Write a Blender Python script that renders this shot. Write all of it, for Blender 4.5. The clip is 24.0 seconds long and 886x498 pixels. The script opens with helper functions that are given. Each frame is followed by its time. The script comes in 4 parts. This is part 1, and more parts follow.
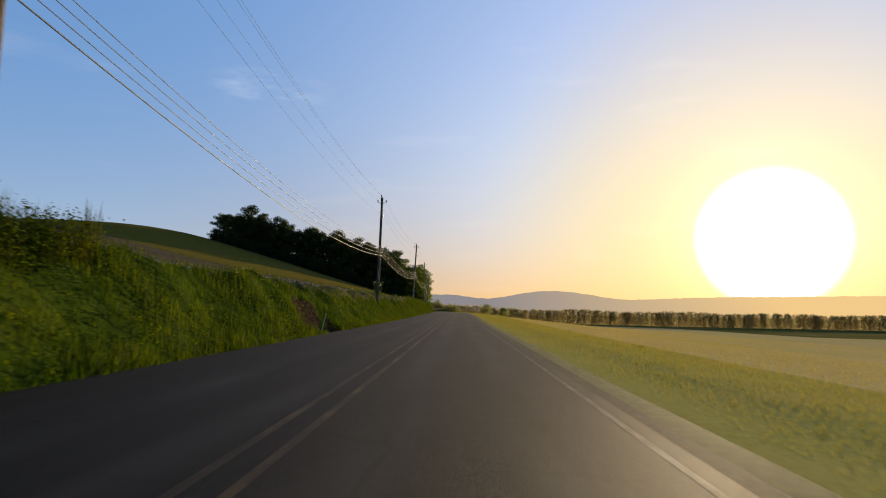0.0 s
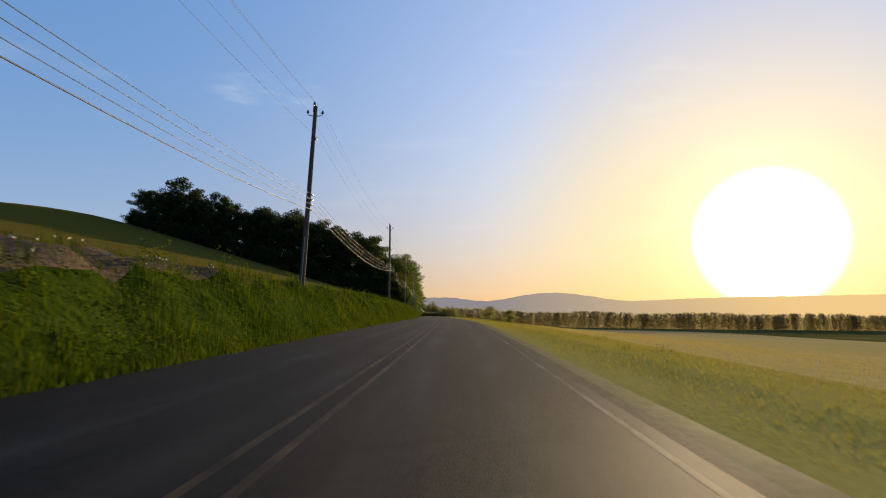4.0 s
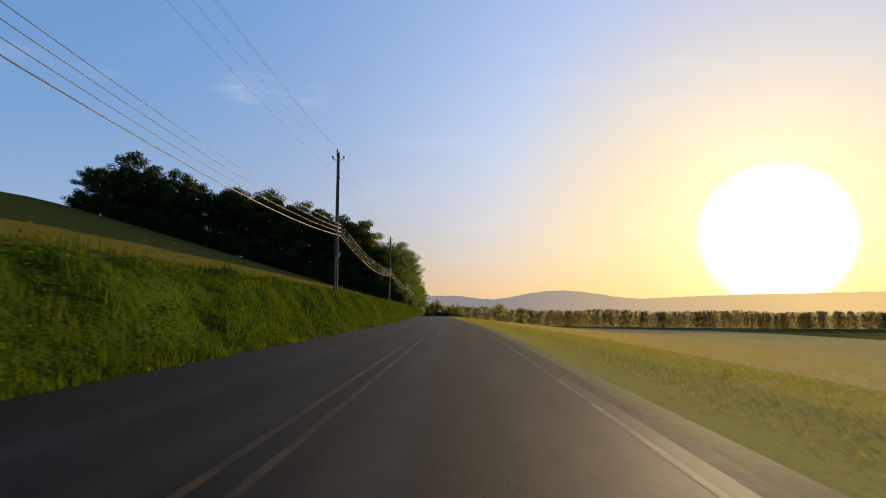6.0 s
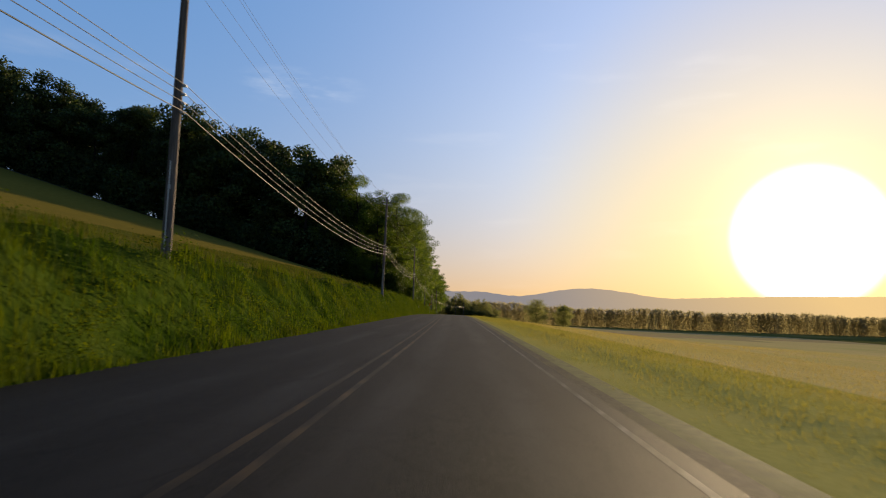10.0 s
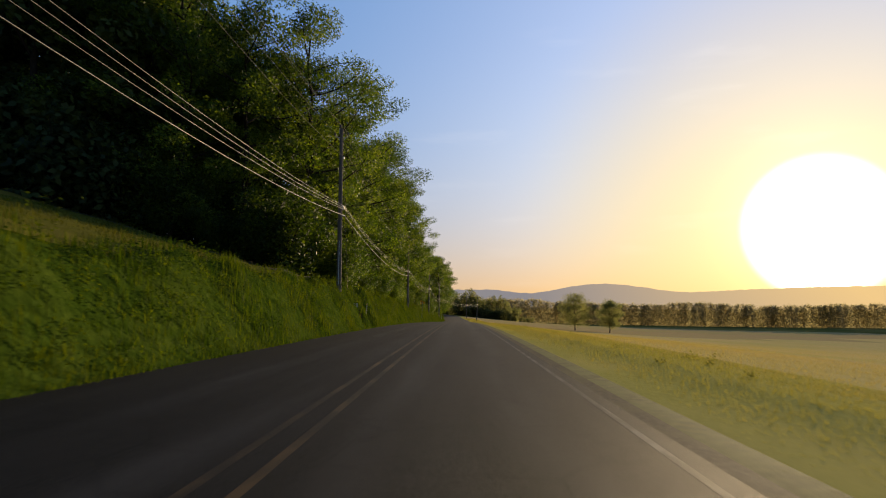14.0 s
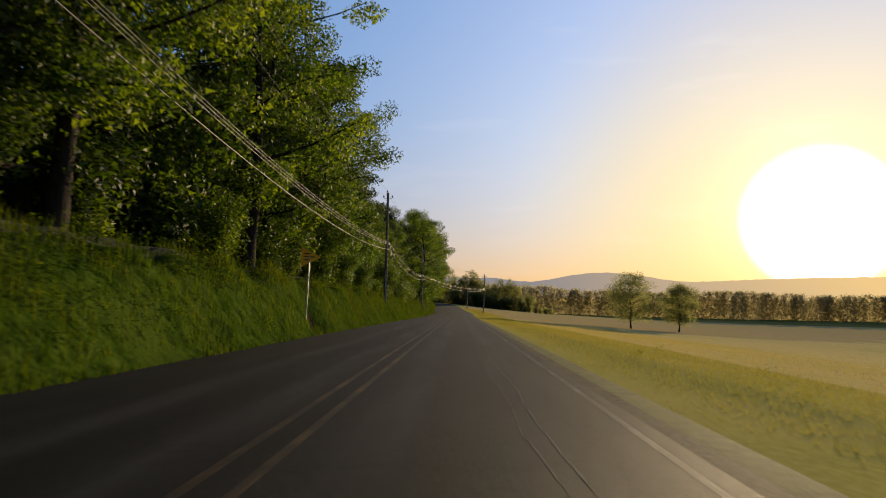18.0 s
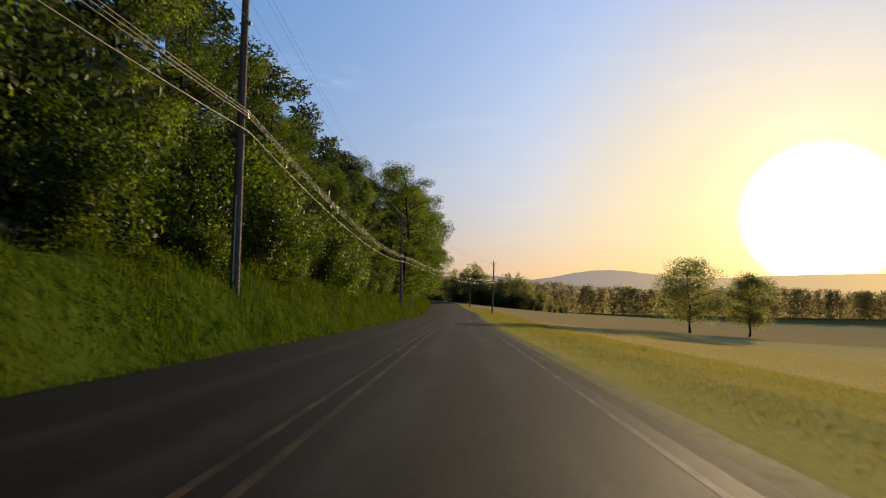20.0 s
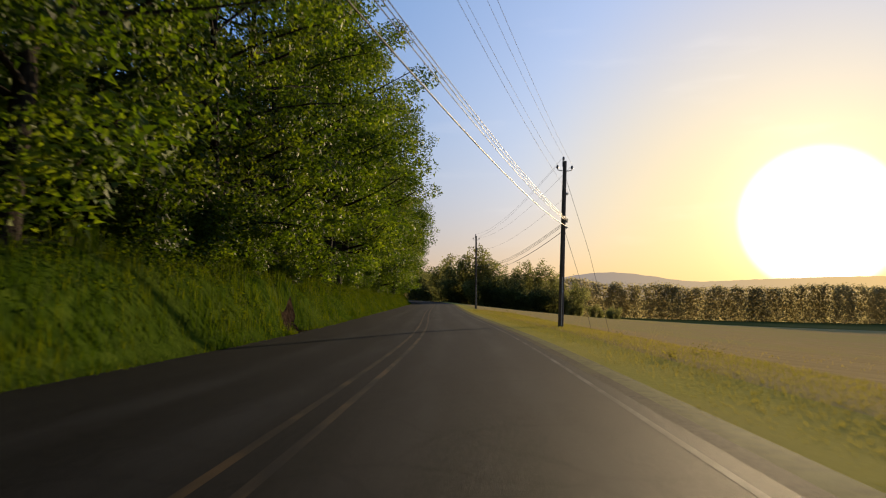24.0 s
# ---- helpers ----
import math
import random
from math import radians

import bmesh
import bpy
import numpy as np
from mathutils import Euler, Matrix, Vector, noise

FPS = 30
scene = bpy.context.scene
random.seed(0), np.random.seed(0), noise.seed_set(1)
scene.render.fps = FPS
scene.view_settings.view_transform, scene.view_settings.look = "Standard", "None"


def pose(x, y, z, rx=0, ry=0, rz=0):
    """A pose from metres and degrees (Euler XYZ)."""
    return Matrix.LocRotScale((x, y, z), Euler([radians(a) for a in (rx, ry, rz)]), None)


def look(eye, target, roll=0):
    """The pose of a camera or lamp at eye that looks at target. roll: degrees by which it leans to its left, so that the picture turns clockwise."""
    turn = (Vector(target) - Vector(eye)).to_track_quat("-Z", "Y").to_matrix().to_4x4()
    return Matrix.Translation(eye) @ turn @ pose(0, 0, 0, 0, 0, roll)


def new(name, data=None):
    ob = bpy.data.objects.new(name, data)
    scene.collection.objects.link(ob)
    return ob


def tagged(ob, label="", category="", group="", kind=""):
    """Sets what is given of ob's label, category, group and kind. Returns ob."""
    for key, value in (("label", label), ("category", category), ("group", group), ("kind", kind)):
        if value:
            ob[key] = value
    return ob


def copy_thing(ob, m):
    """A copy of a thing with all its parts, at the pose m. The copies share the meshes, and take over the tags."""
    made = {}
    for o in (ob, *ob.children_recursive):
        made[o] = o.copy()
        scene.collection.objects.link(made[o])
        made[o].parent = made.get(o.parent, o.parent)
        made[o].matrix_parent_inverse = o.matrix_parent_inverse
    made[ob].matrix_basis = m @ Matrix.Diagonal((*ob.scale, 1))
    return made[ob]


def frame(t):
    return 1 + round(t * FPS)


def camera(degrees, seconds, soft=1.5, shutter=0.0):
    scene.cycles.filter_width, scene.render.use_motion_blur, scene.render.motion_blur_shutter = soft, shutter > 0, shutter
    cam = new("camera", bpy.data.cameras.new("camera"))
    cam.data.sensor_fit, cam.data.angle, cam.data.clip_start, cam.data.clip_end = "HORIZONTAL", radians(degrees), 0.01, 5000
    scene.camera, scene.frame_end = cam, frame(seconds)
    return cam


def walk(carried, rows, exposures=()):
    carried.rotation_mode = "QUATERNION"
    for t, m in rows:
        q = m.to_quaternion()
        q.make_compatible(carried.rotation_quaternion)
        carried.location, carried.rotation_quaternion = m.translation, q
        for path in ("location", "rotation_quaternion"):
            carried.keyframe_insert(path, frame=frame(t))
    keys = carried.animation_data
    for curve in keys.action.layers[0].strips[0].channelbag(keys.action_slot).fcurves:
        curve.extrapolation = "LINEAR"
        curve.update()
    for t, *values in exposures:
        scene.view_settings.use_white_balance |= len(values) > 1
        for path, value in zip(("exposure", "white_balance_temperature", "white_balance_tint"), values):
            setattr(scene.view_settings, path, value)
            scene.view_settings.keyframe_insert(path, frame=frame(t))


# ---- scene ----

cam = camera(70.0, 24.0, soft=1.05, shutter=0.15)
# seconds, eye x y z, yaw, pitch, lean to the right
ROWS = [
    (0.0, 0.00, 0.00, 1.23, 0.72, 5.40, -1.04),
    (0.5, 0.17, 10.75, 1.24, 0.70, 5.38, -0.88),
    (1.0, 0.33, 21.50, 1.24, 0.81, 5.32, -0.33),
    (1.5, 0.48, 32.25, 1.24, 0.80, 5.30, -0.43),
    (2.0, 0.63, 43.00, 1.23, 0.86, 5.25, -0.48),
    (2.5, 0.79, 53.74, 1.23, 0.86, 5.25, -0.20),
    (3.0, 0.96, 64.49, 1.25, 0.58, 5.52, -0.17),
    (3.5, 1.15, 75.24, 1.29, 0.42, 5.72, -0.28),
    (4.0, 1.34, 85.99, 1.34, 0.54, 5.70, -0.42),
    (4.5, 1.52, 96.74, 1.40, 0.81, 5.55, -0.46),
    (5.0, 1.68, 107.49, 1.45, 0.84, 5.62, -0.29),
    (5.5, 1.81, 118.24, 1.50, 0.87, 5.67, -0.34),
    (6.0, 1.92, 128.98, 1.54, 1.05, 5.55, -0.26),
    (6.5, 2.00, 139.73, 1.56, 1.30, 5.39, -0.26),
    (7.0, 2.04, 150.48, 1.56, 1.55, 5.27, -0.46),
    (7.5, 2.03, 161.23, 1.55, 1.77, 5.19, -0.82),
    (8.0, 1.97, 171.98, 1.52, 1.99, 5.15, -1.60),
    (8.5, 1.85, 182.73, 1.48, 2.38, 5.07, -1.66),
    (9.0, 1.67, 193.48, 1.43, 2.82, 5.01, -1.62),
    (9.5, 1.42, 204.23, 1.38, 3.13, 5.06, -1.60),
    (10.0, 1.12, 214.97, 1.34, 3.38, 5.12, -1.57),
    (10.5, 0.78, 225.72, 1.30, 3.59, 5.20, -1.52),
    (11.0, 0.41, 236.46, 1.29, 3.72, 5.29, -1.46),
    (11.5, 0.01, 247.20, 1.28, 3.77, 5.36, -1.36),
    (12.0, -0.40, 257.95, 1.27, 3.82, 5.32, -1.23),
    (12.5, -0.82, 268.69, 1.26, 3.90, 5.27, -1.08),
    (13.0, -1.27, 279.43, 1.24, 4.09, 5.22, -0.48),
    (13.5, -1.73, 290.17, 1.21, 4.15, 5.13, -0.37),
    (14.0, -2.21, 300.91, 1.16, 4.20, 5.05, -0.22),
    (14.5, -2.70, 311.65, 1.10, 4.23, 4.96, -0.10),
    (15.0, -3.19, 322.39, 1.02, 4.22, 4.88, -0.06),
    (15.5, -3.69, 333.12, 0.92, 4.34, 4.77, -0.43),
    (16.0, -4.20, 343.86, 0.80, 4.39, 4.62, -0.54),
    (16.5, -4.72, 354.60, 0.64, 4.42, 4.46, -0.22),
    (17.0, -5.22, 365.33, 0.46, 4.29, 4.23, -0.07),
    (17.5, -5.71, 376.07, 0.24, 4.19, 4.05, -0.11),
    (18.0, -6.19, 386.81, 0.01, 4.06, 3.99, -0.68),
    (18.5, -6.64, 397.54, -0.24, 3.93, 4.02, -0.71),
    (19.0, -7.09, 408.28, -0.49, 3.94, 4.02, -0.66),
    (19.5, -7.54, 419.02, -0.75, 4.03, 3.96, -0.57),
    (20.0, -8.00, 429.76, -1.02, 4.14, 3.86, -0.45),
    (20.5, -8.47, 440.49, -1.30, 4.20, 3.76, -0.33),
    (21.0, -8.95, 451.23, -1.60, 4.18, 3.70, -0.25),
    (21.5, -9.42, 461.96, -1.90, 4.14, 3.67, -0.20),
    (22.0, -9.88, 472.70, -2.20, 4.00, 3.76, -0.86),
    (22.5, -10.33, 483.44, -2.48, 3.94, 3.90, -0.70),
    (23.0, -10.77, 494.17, -2.75, 3.96, 3.96, -0.46),
    (23.5, -11.22, 504.91, -2.99, 4.01, 4.06, -0.25),
    (24.0, -11.66, 515.65, -3.23, 4.00, 4.15, -0.45),
]
walk(cam, [(t, pose(x, y, z, 0, 0, yaw) @ pose(0, 0, 0, 90 + pitch) @ pose(0, 0, 0, 0, 0, -lean))
           for t, x, y, z, yaw, pitch, lean in ROWS])

# ---------------------------------------------------------------- light
SUN_AZ, SUN_EL = radians(26.8), radians(6.1)          # clockwise from +y, above the horizon
SUN_DIR = Vector((math.sin(SUN_AZ) * math.cos(SUN_EL), math.cos(SUN_AZ) * math.cos(SUN_EL), math.sin(SUN_EL)))
scene.view_settings.exposure = 0.4


def make_world():
    """Clear evening sky: Nishita light, blue overhead, pale at the horizon, golden round the low sun."""
    w = bpy.data.worlds.new("evening_sky")
    scene.world = w
    w.use_nodes = True
    nt = w.node_tree
    nt.nodes.clear()
    N, L = nt.nodes.new, nt.links.new

    def math_node(op, a, b=None):
        n = N("ShaderNodeMath")
        n.operation = op
        for k, v in enumerate((a, b)):
            if v is None:
                continue
            if isinstance(v, (int, float)):
                n.inputs[k].default_value = v
            else:
                L(v, n.inputs[k])
        return n.outputs[0]

    def span(v, a, b, top=1.0):
        n = N("ShaderNodeMapRange")
        n.interpolation_type = "SMOOTHSTEP"
        n.inputs["From Min"].default_value, n.inputs["From Max"].default_value, n.inputs["To Max"].default_value = a, b, top
        L(v, n.inputs["Value"])
        return n.outputs[0]

    def mix(f, a, b):
        n = N("ShaderNodeMix")
        n.data_type = "RGBA"
        L(f, n.inputs["Factor"])
        for key, v in (("A", a), ("B", b)):
            if isinstance(v, tuple):
                n.inputs[key].default_value = (*v, 1)
            else:
                L(v, n.inputs[key])
        return n.outputs["Result"]

    def times(colour, f):
        n = N("ShaderNodeVectorMath")
        n.operation = "SCALE"
        if isinstance(colour, tuple):
            n.inputs[0].default_value = colour
        else:
            L(colour, n.inputs[0])
        if isinstance(f, (int, float)):
            n.inputs["Scale"].default_value = f
        else:
            L(f, n.inputs["Scale"])
        return n.outputs[0]

    def plus(a, b):
        n = N("ShaderNodeVectorMath")
        n.operation = "ADD"
        L(a, n.inputs[0])
        L(b, n.inputs[1])
        return n.outputs[0]

    tc = N("ShaderNodeTexCoord")
    nrm = N("ShaderNodeVectorMath")
    nrm.operation = "NORMALIZE"
    L(tc.outputs["Generated"], nrm.inputs[0])
    dot = N("ShaderNodeVectorMath")
    dot.operation = "DOT_PRODUCT"
    L(nrm.outputs[0], dot.inputs[0])
    dot.inputs[1].default_value = SUN_DIR
    near = math_node("MAXIMUM", dot.outputs["Value"], 0.0)
    sep = N("ShaderNodeSeparateXYZ")
    L(nrm.outputs[0], sep.inputs[0])
    up = math_node("MAXIMUM", sep.outputs[2], 0.0)
    low = math_node("EXPONENT", math_node("MULTIPLY", up, -7.5))
    sky = N("ShaderNodeTexSky")
    sky.sky_type, sky.sun_disc = "NISHITA", False
    sky.sun_elevation, sky.sun_rotation = SUN_EL, SUN_AZ
    sky.air_density, sky.dust_density, sky.ozone_density = 1.0, 0.1, 3.0
    blue = plus(times(sky.outputs[0], NISHITA), mix(span(near, 0.90, 0.995), (0.103, 0.243, 0.515), (0.21, 0.19, 0.16)))
    # deeper overhead and away from the sun
    deep = math_node("SUBTRACT", 1.0, span(up, 0.42, 0.95, 0.6))
    away = math_node("ADD", span(dot.outputs["Value"], -0.7, 0.35, 0.5), 0.5)
    shade = math_node("MULTIPLY", deep, away)
    blue = times(blue, shade)
    horizon = mix(span(near, 0.50, 0.95), (0.55, 0.58, 0.61), (0.46, 0.25, 0.09))
    col = mix(low, blue, times(horizon, away))
    # thin high cloud
    mp = N("ShaderNodeMapping")
    mp.inputs["Scale"].default_value = (3.0, 3.0, 16.0)
    mp.inputs["Rotation"].default_value = (0.0, 0.12, 0.0)
    L(nrm.outputs[0], mp.inputs[0])
    nz = N("ShaderNodeTexNoise")
    nz.inputs["Scale"].default_value, nz.inputs["Detail"].default_value = 1.6, 6.0
    L(mp.outputs[0], nz.inputs["Vector"])
    col = mix(span(nz.outputs["Fac"], 0.57, 0.82, 0.10), col, (0.85, 0.82, 0.84))
    # one torn wisp high on the left of the road
    wo = N("ShaderNodeVectorMath")
    wo.operation = "SUBTRACT"
    L(nrm.outputs[0], wo.inputs[0])
    wo.inputs[1].default_value = Vector((-0.300, 1.0, 0.352)).normalized()
    ws = N("ShaderNodeVectorMath")
    ws.operation = "MULTIPLY"
    L(wo.outputs[0], ws.inputs[0])
    ws.inputs[1].default_value = (1.0, 1.0, 3.2)
    wl = N("ShaderNodeVectorMath")
    wl.operation = "LENGTH"
    L(ws.outputs[0], wl.inputs[0])
    wm = N("ShaderNodeMapping")
    wm.inputs["Scale"].default_value = (9.0, 9.0, 40.0)
    L(nrm.outputs[0], wm.inputs[0])
    wn = N("ShaderNodeTexNoise")
    wn.inputs["Scale"].default_value, wn.inputs["Detail"].default_value = 1.5, 7.0
    L(wm.outputs[0], wn.inputs["Vector"])
    wisp = math_node("MULTIPLY", span(wl.outputs["Value"], 0.11, 0.01), span(wn.outputs["Fac"], 0.40, 0.72, 0.42))
    col = mix(wisp, col, (0.80, 0.86, 0.95))
    gold = math_node("MULTIPLY", span(near, 0.92, 0.992), math_node("SUBTRACT", 1.0, span(up, 0.18, 0.50)))
    wide = mix(gold, mix(low, (0.62, 0.57, 0.42), (0.82, 0.52, 0.20)), (0.62, 0.47, 0.22))
    wide = mix(span(up, 0.14, 0.45), wide, (0.53, 0.45, 0.40))
    col = plus(col, times(wide, math_node("POWER", near, 6.0)))
    for power, gain, colour in ((36.0, 0.30, (1.0, 0.66, 0.14)), (300.0, 1.1, (1.0, 0.78, 0.30))):
        col = plus(col, times(tuple(c * gain for c in colour), math_node("POWER", near, power)))
    col = plus(col, times((3.0, 2.9, 2.6), span(near, 0.9944, 0.9979)))
    bg, out = N("ShaderNodeBackground"), N("ShaderNodeOutputWorld")
    L(col, bg.inputs[0])
    bg.inputs[1].default_value = 0.76
    L(bg.outputs[0], out.inputs[0])


NISHITA = 0.05
make_world()
sun_data = bpy.data.lights.new("low_sun", "SUN")
sun_data.energy, sun_data.angle, sun_data.color = 5.0, radians(0.53), (1.0, 0.74, 0.42)
new("low_sun", sun_data).matrix_world = look(SUN_DIR * 100, (0, 0, 0))


# ---------------------------------------------------------------- materials
def mat(name, stops, scale=4.0, rough=0.85, bump=0.15, bump_scale=40.0, metal=0.0, stretch=(1, 1, 1),
        second=None, second_scale=0.3, island=0.0, trans=None, spec=0.3, objvar=0.0):
    """A two-scale procedural surface: fine grain between the stops, broad patches of a second colour, bump."""
    m = bpy.data.materials.new(name)
    m.use_nodes = True
    nt = m.node_tree
    nt.nodes.clear()
    N, L = nt.nodes.new, nt.links.new
    out, bs = N("ShaderNodeOutputMaterial"), N("ShaderNodeBsdfPrincipled")
    geo = N("ShaderNodeNewGeometry")
    tc = N("ShaderNodeTexCoord")
    mp = N("ShaderNodeMapping")
    mp.inputs["Scale"].default_value = stretch
    L(tc.outputs["Object"], mp.inputs[0])
    n1 = N("ShaderNodeTexNoise")
    n1.inputs["Scale"].default_value, n1.inputs["Detail"].default_value = scale, 6.0
    L(mp.outputs[0], n1.inputs["Vector"])
    cr = N("ShaderNodeValToRGB")
    els = cr.color_ramp.elements
    while len(els) < len(stops):
        els.new(0.5)
    for i, c in enumerate(stops):
        els[i].position = 0.3 + 0.4 * i / max(1, len(stops) - 1)
        els[i].color = (*c, 1)
    fac = n1.outputs["Fac"]
    if island:
        ad = N("ShaderNodeMath")
        ad.operation = "MULTIPLY_ADD"
        L(geo.outputs["Random Per Island"], ad.inputs[0])
        ad.inputs[1].default_value = island
        sb = N("ShaderNodeMath")
        sb.operation = "SUBTRACT"
        L(fac, sb.inputs[0])
        sb.inputs[1].default_value = island / 2
        L(sb.outputs[0], ad.inputs[2])
        fac = ad.outputs[0]
    L(fac, cr.inputs[0])
    col = cr.outputs[0]
    if second:
        n2 = N("ShaderNodeTexNoise")
        n2.inputs["Scale"].default_value, n2.inputs["Detail"].default_value = second_scale, 3.0
        L(tc.outputs["Object"], n2.inputs["Vector"])
        mr = N("ShaderNodeMapRange")
        mr.inputs["From Min"].default_value, mr.inputs["From Max"].default_value = 0.45, 0.68
        L(n2.outputs["Fac"], mr.inputs["Value"])
        mx = N("ShaderNodeMix")
        mx.data_type = "RGBA"
        L(mr.outputs[0], mx.inputs["Factor"])
        L(col, mx.inputs["A"])
        mx.inputs["B"].default_value = (*second, 1)
        col = mx.outputs["Result"]
    if objvar:
        oi = N("ShaderNodeObjectInfo")
        hs = N("ShaderNodeHueSaturation")
        vr = N("ShaderNodeMapRange")
        vr.inputs["To Min"].default_value, vr.inputs["To Max"].default_value = 1 - objvar, 1 + objvar
        L(oi.outputs["Random"], vr.inputs["Value"])
        L(vr.outputs[0], hs.inputs["Value"])
        L(col, hs.inputs["Color"])
        col = hs.outputs[0]
    L(col, bs.inputs["Base Color"])
    bs.inputs["Roughness"].default_value, bs.inputs["Metallic"].default_value = rough, metal
    bs.inputs["Specular IOR Level"].default_value = spec
    if bump:
        n3 = N("ShaderNodeTexNoise")
        n3.inputs["Scale"].default_value, n3.inputs["Detail"].default_value = bump_scale, 4.0
        L(mp.outputs[0], n3.inputs["Vector"])
        bp = N("ShaderNodeBump")
        bp.inputs["Strength"].default_value, bp.inputs["Distance"].default_value = bump, 0.05
        L(n3.outputs["Fac"], bp.inputs["Height"])
        L(bp.outputs[0], bs.inputs["Normal"])
    if trans:
        tr = N("ShaderNodeBsdfTranslucent")
        ml = N("ShaderNodeMix")
        ml.data_type = "RGBA"
        ml.blend_type = "MULTIPLY"
        ml.inputs["Factor"].default_value = 1.0
        L(col, ml.inputs["A"])
        ml.inputs["B"].default_value = (*trans[1], 1)
        L(ml.outputs["Result"], tr.inputs["Color"])
        ms = N("ShaderNodeMixShader")
        ms.inputs[0].default_value = trans[0]
        L(bs.outputs[0], ms.inputs[1])
        L(tr.outputs[0], ms.inputs[2])
        L(ms.outputs[0], out.inputs[0])
    else:
        L(bs.outputs[0], out.inputs[0])
    return m


def asphalt_material():
    """Old asphalt: aggregate grain, paler wheel paths, tar stains and fine cracks along the road."""
    m = mat("worn_asphalt", ((0.0082, 0.0081, 0.0081), (0.013, 0.0128, 0.0125), (0.021, 0.0204, 0.0199)), 26, 0.74, 0.35, 110, spec=0.06)
    nt = m.node_tree
    N, L = nt.nodes.new, nt.links.new
    bs = next(n for n in nt.nodes if n.type == "BSDF_PRINCIPLED")
    col = bs.inputs["Base Color"].links[0].from_socket
    uv = N("ShaderNodeUVMap")
    sep = N("ShaderNodeSeparateXYZ")
    L(uv.outputs[0], sep.inputs[0])
    total = None
    for c in (-3.9, -2.3, -0.75, 0.85):
        d = N("ShaderNodeMath")
        d.operation = "SUBTRACT"
        L(sep.outputs[0], d.inputs[0])
        d.inputs[1].default_value = c
        a = N("ShaderNodeMath")
        a.operation = "ABSOLUTE"
        L(d.outputs[0], a.inputs[0])
        r = N("ShaderNodeMapRange")
        r.interpolation_type = "SMOOTHERSTEP"
        r.inputs["From Min"].default_value, r.inputs["From Max"].default_value = 0.55, 0.05
        L(a.outputs[0], r.inputs["Value"])
        if total is None:
            total = r.outputs[0]
        else:
            p = N("ShaderNodeMath")
            p.operation = "ADD"
            L(total, p.inputs[0])
            L(r.outputs[0], p.inputs[1])
            total = p.outputs[0]
    mp = N("ShaderNodeMapping")
    mp.inputs["Scale"].default_value = (1.0, 0.12, 1.0)
    L(uv.outputs[0], mp.inputs[0])
    nz = N("ShaderNodeTexNoise")
    nz.inputs["Scale"].default_value, nz.inputs["Detail"].default_value = 1.4, 5.0
    L(mp.outputs[0], nz.inputs["Vector"])
    k = N("ShaderNodeMath")
    k.operation = "MULTIPLY"
    L(total, k.inputs[0])
    L(nz.outputs["Fac"], k.inputs[1])
    mx = N("ShaderNodeMix")
    mx.data_type = "RGBA"
    L(k.outputs[0], mx.inputs["Factor"])
    L(col, mx.inputs["A"])
    mx.inputs["B"].default_value = (0.031, 0.030, 0.029, 1)
    # cracks and sealed seams
    vo = N("ShaderNodeTexVoronoi")
    vo.feature = "DISTANCE_TO_EDGE"
    vo.inputs["Scale"].default_value = 0.5
    wob = N("ShaderNodeVectorMath")
    wob.operation = "MULTIPLY_ADD"
    L(nz.outputs["Color"], wob.inputs[0])
    wob.inputs[1].default_value = (0.9, 0.9, 0)
    L(uv.outputs[0], wob.inputs[2])
    L(wob.outputs[0], vo.inputs["Vector"])
    cr = N("ShaderNodeMapRange")
    cr.inputs["From Min"].default_value, cr.inputs["From Max"].default_value = 0.006, 0.02
    cr.inputs["To Min"].default_value, cr.inputs["To Max"].default_value = 0.80, 1.0
    L(vo.outputs["Distance"], cr.inputs["Value"])
    sm = N("ShaderNodeMapRange")
    sm.inputs["From Min"].default_value, sm.inputs["From Max"].default_value = 0.3, 0.7
    sm.inputs["To Min"].default_value, sm.inputs["To Max"].default_value = 0.72, 1.25
    L(nz.outputs["Fac"], sm.inputs["Value"])
    q = N("ShaderNodeMath")
    q.operation = "MULTIPLY"
    L(cr.outputs[0], q.inputs[0])
    L(sm.outputs[0], q.inputs[1])
    v = N("ShaderNodeVectorMath")
    v.operation = "SCALE"
    L(mx.outputs["Result"], v.inputs[0])
    L(q.outputs[0], v.inputs["Scale"])
    L(v.outputs[0], bs.inputs["Base Color"])
    return m


M_ASPHALT = asphalt_material()
M_YELLOW = mat("worn_yellow_paint", ((0.016, 0.0152, 0.0145), (0.038, 0.028, 0.018), (0.095, 0.058, 0.026)), 3, 0.74, 0.3, 110, spec=0.075, stretch=(1, 0.3, 1))
M_WHITE = mat("worn_white_paint", ((0.018, 0.0175, 0.017), (0.042, 0.040, 0.038), (0.125, 0.12, 0.113)), 3, 0.74, 0.3, 110, spec=0.07, stretch=(1, 0.3, 1))
M_GRAVEL = mat("shoulder_gravel", ((0.048, 0.038, 0.024), (0.082, 0.065, 0.041), (0.13, 0.106, 0.067)), 14, 0.8, 0.12, 40, second=(0.12, 0.103, 0.045), second_scale=0.7, spec=0.02)
M_SHOULDER = mat("grassy_gravel", ((0.105, 0.095, 0.036), (0.15, 0.138, 0.048), (0.20, 0.18, 0.06)), 5, 0.85, 0.12, 30, second=(0.17, 0.165, 0.05), second_scale=0.9, spec=0.02)
